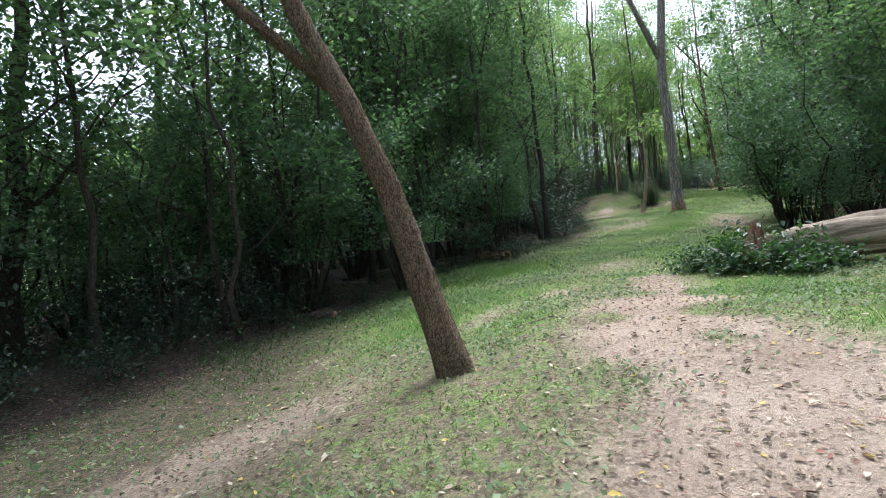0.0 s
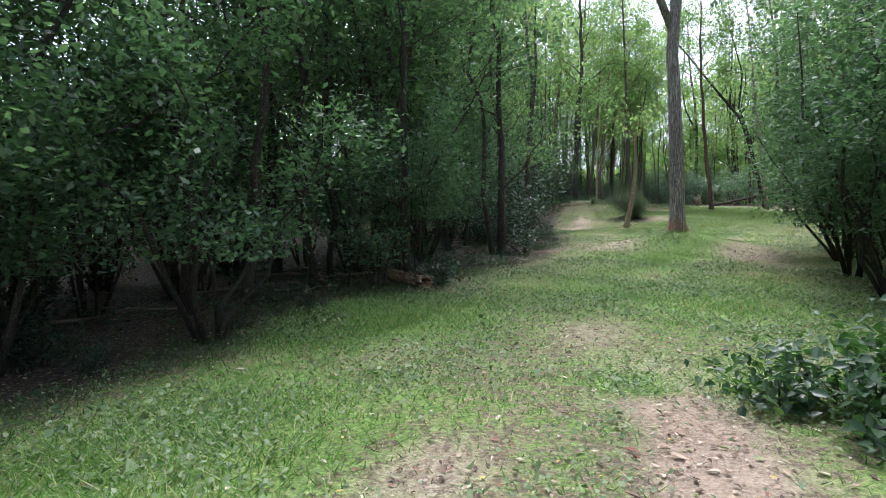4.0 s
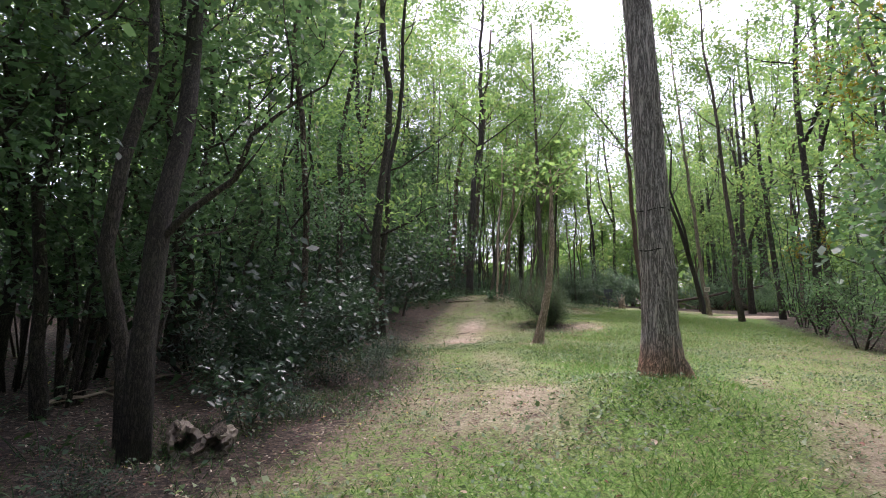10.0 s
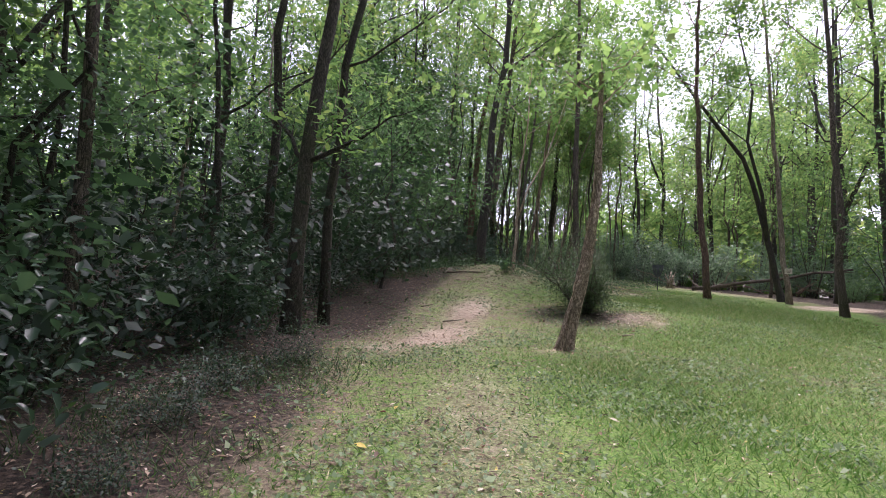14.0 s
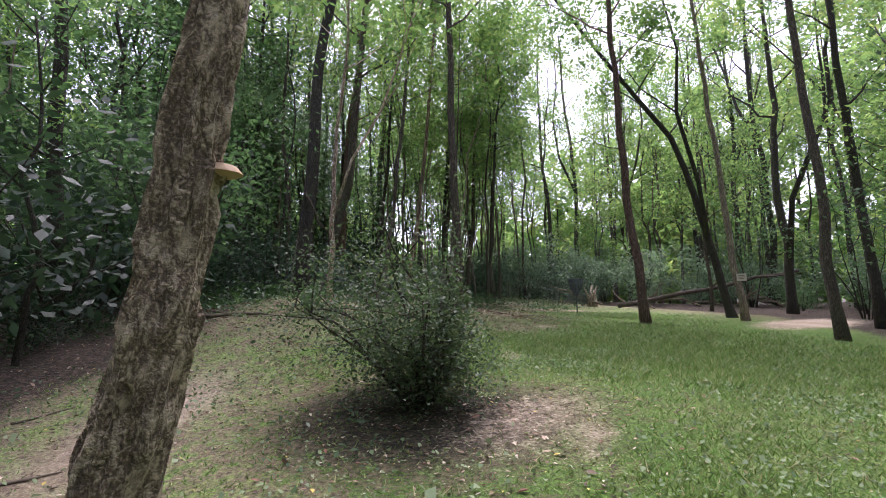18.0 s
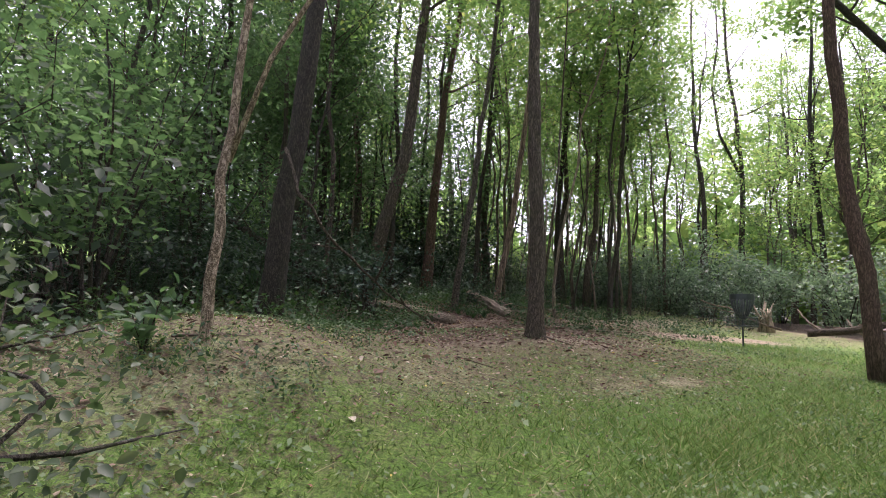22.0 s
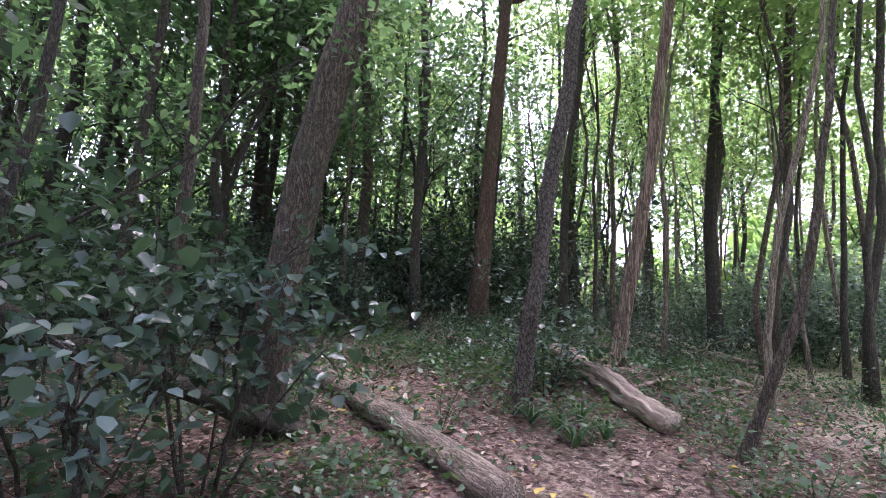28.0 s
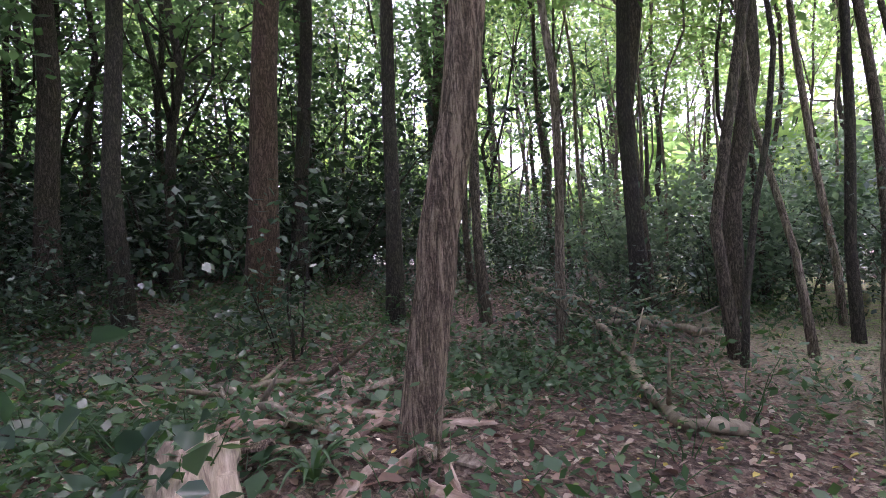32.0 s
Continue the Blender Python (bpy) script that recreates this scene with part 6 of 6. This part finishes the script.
shrub("leafy_sapling", 809, (11.2, 38.5), 1.75, 0.75, M_LEAF_NEAR, "leafy sapling with broad bluish green leaves", split=True, stems=5, leaves=520, size=0.085, slim=0.75, folded=True, low=0.5, r0=0.011, category="sapling")
shrub("leafy_sapling", 810, (10.9, 37.9), 1.6, 0.7, M_LEAF_NEAR, "leafy sapling with broad bluish green leaves", split=True, stems=5, leaves=420, size=0.085, slim=0.75, folded=True, low=0.4, r0=0.011, category="sapling")
shrub("leafy_sapling", 811, (13.1, 41.1), 0.95, 0.6, M_LEAF_NEAR, "leafy sapling with broad bluish green leaves", split=True, stems=6, leaves=560, size=0.064, slim=0.75, folded=True, low=0.2, r0=0.009, category="sapling")
shrub("leafy_sapling", 812, (9.5, 37.2), 0.7, 0.6, M_LEAF_BRIGHT, "green herb clump below a leaning trunk", stems=6, leaves=420, size=0.085, folded=True, low=0.1, r0=0.006)


# ---- disc basket, sign and the far end of the lawn ----
def ring(r, z, thick, n=24, sides=6):
    pts = [(r * math.cos(2 * math.pi * k / n), r * math.sin(2 * math.pi * k / n), z) for k in range(n + 1)]
    return tube(pts, [thick] * (n + 1), sides, cap=False)


def disc_basket(x, y):
    e = empty("disc_basket", Matrix.Translation((x, y, gz(x, y))) @ Matrix.Diagonal((0.82, 0.82, 0.82, 1)), "grey metal disc golf basket with hanging chains on a pole", "basket")
    part("pole", Build().add(tube([(0, 0, -0.1), (0, 0, 0.6), (0, 0, 1.3)], [0.022] * 3, 10)).mesh("pole", M_METAL), e)
    band = Build()
    V, F = [], []
    for k in range(28):
        a = 2 * math.pi * k / 28
        for r in (0.275, 0.262):
            for z in (1.14, 1.27):
                V.append((r * math.cos(a), r * math.sin(a), z))
    for k in range(28):
        o, p = 4 * k, 4 * ((k + 1) % 28)
        F += [(o, p, p + 1, o + 1), (o + 2, o + 3, p + 3, p + 2), (o + 1, p + 1, p + 3, o + 3), (o, o + 2, p + 2, p)]
    band.v, band.f = V, F
    part("band", band.mesh("band", M_METAL, False), e)
    for k in range(6):
        a = math.pi * 2 * k / 6
        part("spoke", Build().add(tube([(0, 0, 1.24), (0.268 * math.cos(a), 0.268 * math.sin(a), 1.24)], [0.007, 0.007], 5)).mesh("spoke", M_METAL), e)
    for k in range(20):
        a = math.pi * 2 * k / 20
        c, s = math.cos(a), math.sin(a)
        part("chain", Build().add(tube([(0.25 * c, 0.25 * s, 1.22), (0.22 * c, 0.22 * s, 1.0), (0.15 * c, 0.15 * s, 0.82), (0.04 * c, 0.04 * s, 0.68)], [0.013] * 4, 5)).mesh("chain", M_METAL), e)
    cage = part("cage", Build().add(ring(0.33, 0.72, 0.009)).mesh("cage", M_METAL), e)
    part("rim", Build().add(ring(0.33, 0.52, 0.009)).mesh("rim", M_METAL), cage)
    for k in range(20):
        a = math.pi * 2 * k / 20
        c, s = math.cos(a), math.sin(a)
        part("wire", Build().add(tube([(0.33 * c, 0.33 * s, 0.72), (0.33 * c, 0.33 * s, 0.52), (0.02 * c, 0.02 * s, 0.5)], [0.005] * 3, 4)).mesh("wire", M_METAL), cage)
    return e


disc_basket(18.5, 38.95)


def sign_board(x, y, z, turn):
    e = empty("sign_board", pose(x, y, z, 0, 0, turn), "small pale sign board fixed to a tree trunk", "sign")

    def plate(name, w, h, d, off, mat):
        bm = bmesh.new()
        bmesh.ops.create_cube(bm, size=1)
        bmesh.ops.scale(bm, vec=(w, d, h), verts=bm.verts)
        bmesh.ops.translate(bm, vec=off, verts=bm.verts)
        bmesh.ops.bevel(bm, geom=bm.edges[:], offset=0.003, segments=1, affect="EDGES")
        me = bpy.data.meshes.new(name)
        bm.to_mesh(me)
        bm.free()
        me.materials.append(mat)
        part(name, me, e)

    plate("board", 0.24, 0.2, 0.018, (0, 0, 0), M_SIGN)
    for k, w in enumerate((0.15, 0.17, 0.11)):
        plate("print_bar", w, 0.018, 0.004, (0, -0.012, 0.05 - 0.045 * k), M_SIGN_DARK)


sign_board(22.12, 36.33, gz(22.3, 36.4) + 1.2, -45)
stick("long fallen trunk resting on a brush pile", (22.3, 42.5), (28.9, 40.4), 0.1, M_BARK, 741, 0.02, gz(22.3, 42.5) + 0.1, gz(28.6, 40.6) + 1.5, 3, "log", "fallen_log")
for k in range(16):
    rng = np.random.default_rng(760 + k)
    x, y = rng.uniform(21.5, 30), rng.uniform(40.5, 43.5)
    a = rng.uniform(0, 6.28)
    L = rng.uniform(1.2, 3.2)
    stick("dead branch in a tangled brush pile", (x, y), (x + L * math.cos(a), y + 0.5 * L * math.sin(a)), rng.uniform(0.02, 0.05), M_STICK, 770 + k, 0.04,
          gz(x, y) + rng.uniform(0.03, 0.3), gz(x, y) + rng.uniform(0.2, 1.0), 3)


def shattered_stump(x, y):
    rng = np.random.default_rng(5)
    e = empty("shattered_stump", Matrix.Translation((x, y, gz(x, y))), "pale shattered stump with upright splinters", "stump")
    part("core", Build().add(tube([(0, 0, -0.1), (0, 0, 0.25), (0.03, 0, 0.45)], [0.24, 0.18, 0.1], 12, rng, 0.15)).mesh("core", M_LOG), e)
    for k in range(11):
        a = k * 2.4
        r = 0.07 + 0.025 * (k % 4)
        t = rng.uniform(-0.25, 0.35, 2)
        part("splinter", Build().add(tube([(r * math.cos(a), r * math.sin(a), 0), (r * math.cos(a) + t[0] * 0.4, r * math.sin(a) + t[1] * 0.4, 0.4), (r * math.cos(a) + t[0], r * math.sin(a) + t[1], rng.uniform(0.5, 1.0))], [0.06, 0.045, 0.012], 6, rng, 0.2)).mesh("splinter", M_LOG), e)
    return e


shattered_stump(21.75, 43.4)
log("wooden_post", "short dark wooden post standing by the side trail", (17.6, 43.4), (17.66, 43.42), 0.036, 0.032, M_BARK_DARK, 8, 0, 4, 0.05, None, gz(17.6, 43.4) - 0.05, gz(17.6, 43.4) + 0.42, "post")

# ---- the wood at the end of the walk ----
log("fallen_log", "grey fallen log with ridged bark across leaf litter", (10.43, 41.9), (12.75, 38.8), 0.09, 0.105, M_BARK_PALE, 14, 1.0, 21, 0.06)
log("fallen_log", "pale weathered log with loose bark lying in herbs", (13.35, 42.15), (14.05, 40.45), 0.115, 0.1, M_LOG_PALE, 16, 1.2, 22, 0.2)


def grass_tuft(seed, x, y, n, L):
    """A clump of long arching strap leaves."""
    rng = np.random.default_rng(seed)
    e = empty("grass_tuft", Matrix.Translation((x, y, gz(x, y))), "tuft of long arching green strap leaves", "grass", "strap-leaf tufts")
    for k in range(n):
        a = k * 2.4 + rng.uniform(-0.4, 0.4)
        h, r = L * rng.uniform(0.5, 0.9), L * rng.uniform(0.4, 1.0)
        c, s = math.cos(a), math.sin(a)
        w = 0.009 * rng.uniform(0.7, 1.2)
        V, F = [], []
        for i in range(6):
            t = i / 5
            q = 0.02 + r * t ** 1.3
            z = h * (1.9 * t - 1.55 * t * t)
            ww = w * (1 - t ** 3) + 0.0008
            V += [(c * q - s * ww, s * q + c * ww, z + 0.004), (c * q, s * q, z), (c * q + s * ww, s * q - c * ww, z + 0.004)]
        for i in range(5):
            o = 3 * i
            F += [(o, o + 1, o + 4, o + 3), (o + 1, o + 2, o + 5, o + 4)]
        part("blade", mesh_from("blade", V, F, M_LEAF_BRIGHT, True), e)


for k, (x, y) in enumerate([(13.15, 40.25), (13.35, 40.5), (12.95, 40.35), (13.5, 40.2), (13.25, 40.0), (13.7, 42.2), (14.3, 41.6), (13.1, 41.4)]):
    grass_tuft(950 + k, x, y, 24 if k < 5 else 14, 0.34 if k < 5 else 0.24)


dead_limb("leaning_dead_limb", "long thin dead limb slanting from a tree to the ground", [(12.4, 36.6, gz(12.4, 36.6) + 0.02), (12.3, 36.35, 1.64), (11.7, 35.65, 2.02), (11.06, 34.9, 2.62), (10.6, 34.86, 3.25), (10.4, 35.0, 3.8)], 0.01, 0.024, M_BARK, 51)
dead_limb("leaning_dark_limb", "dark dead limb slanting behind a tree", [(11.3, 39.6, gz(11.3, 39.6) + 0.05), (10.2, 38.8, 2.3), (8.4, 37.8, 3.5)], 0.07, 0.06, M_BARK_DARK, 52)


M_CUT_RED = wood_mat("inner_bark", (0.28, 0.18, 0.14), (0.56, 0.42, 0.35), (0.3, 1, 1), 0.9, 22)


def bark_slab(seed, x, y, a, L, W, tilt):
    """A curled strip of fallen bark."""
    rng = np.random.default_rng(seed)
    V, F = [], []
    nu, nv = 7, 4
    for i in range(nu):
        for j in range(nv):
            u, v = i / (nu - 1) - 0.5, j / (nv - 1) - 0.5
            w = W * (1 - 0.5 * abs(u) + rng.normal(0, 0.06))
            V.append((u * L, v * w, 0.25 * w * (1 - 4 * v * v) + rng.normal(0, 0.006)))
    n = len(V)
    V += [(p[0], p[1], p[2] - 0.012) for p in V]
    for i in range(nu - 1):
        for j in range(nv - 1):
            q = i * nv + j
            F += [(q, q + nv, q + nv + 1, q + 1), (q + n, q + 1 + n, q + nv + 1 + n, q + nv + n)]
    for i in range(nu - 1):
        for j in (0, nv - 1):
            q = i * nv + j
            F.append((q, q + n, q + nv + n, q + nv))
    for j in range(nv - 1):
        for i in (0, nu - 1):
            q = i * nv + j
            F.append((q, q + 1, q + 1 + n, q + n))
    me = mesh_from("bark_slab", V, F, (M_BARK_TAN, M_CUT_RED, M_CUT_RED, M_LOG_PALE)[seed % 4])
    ob = new("bark_slab", me)
    ob.matrix_basis = pose(x, y, gz(x, y) + 0.02 + 0.3 * L * abs(math.sin(radians(tilt))), 0, tilt, a)
    tagged(ob, "curled strip of fallen bark in the leaf litter", "bark", "bark strips")


rb = np.random.default_rng(61)
for k in range(110):
    bark_slab(900 + k, 13.62 + rb.normal(0, 0.48), 42.85 + rb.normal(0, 0.5), rb.uniform(0, 360), rb.uniform(0.12, 0.46), rb.uniform(0.03, 0.085), rb.uniform(-14, 14))
put(HERBS, scatter(24, 180, (9.5, 19), (39.3, 50), lambda x, y: True, 0.3, [(p[1], p[2]) for p in PATH] * 1 + [(13.7, 43.0), (14.0, 42.6), (13.4, 42.6), (13.9, 42.2)]), 25)
put(HERBS, scatter(26, 40, (8.5, 12.2), (32.6, 39), lambda x, y: x < left_edge(y) + 1.6, 0.3, [(p[1], p[2]) for p in PATH]), 27)

# bands of scarred bark on the big tree, and a bracket fungus on the thin one
big = next(o for o in scene.objects if o.name.startswith("big_tree"))
for z, r, dx, dy in ((1.74, 0.173, 0.075, 0.1), (1.3, 0.177, 0.065, 0.065)):
    pts = [(dx + r * math.cos(a) , dy + r * math.sin(a), z + 0.012 * math.sin(3 * a)) for a in np.linspace(2.6, 5.6 if z > 1.5 else 4.4, 18)]
    part("bark_scar", Build().add(tube(pts, [0.006 + 0.004 * math.sin(k * 1.7) for k in range(18)], 6)).mesh("bark_scar", M_BARK_DARK), big, "dark horizontal bark scar")
thin = next(o for o in scene.objects if o.name.startswith("thin_tree"))
V = [(0, 0, 0), (0, 0, 0.028)]
for k in range(9):
    a = math.pi * k / 8
    V += [(0.085 * math.sin(a), 0.06 * math.cos(a), 0.006), (0.07 * math.sin(a), 0.05 * math.cos(a), 0.024)]
F = [(0, 2 + 2 * k, 4 + 2 * k) for k in range(8)] + [(1, 5 + 2 * k, 3 + 2 * k) for k in range(8)] + [(2 + 2 * k, 3 + 2 * k, 5 + 2 * k, 4 + 2 * k) for k in range(8)]
part("bracket_fungus", mesh_from("bracket_fungus", V, F, plain_mat("fungus_tan", (0.5, 0.33, 0.2), 0.7)), thin, "tan bracket fungus shelf", pose(0.29, -0.04, 1.5, 0, 0, -10))

# herbs round the foot of the pale sapling and along the edge of the wood
put(HERBS, [(11.0 + 0.2 * (k % 4), 33.3 + 0.25 * (k // 4), 53.0 * k, 0.4 + 0.07 * (k % 3)) for k in range(12)], 74)
put(HERBS, [(10.0 + 0.23 * (k % 7) + 0.07 * (k % 3), 31.75 + 0.31 * (k // 7) + 0.09 * (k % 2), 37.0 * k, 0.42 + 0.08 * (k % 4)) for k in range(14)], 62)
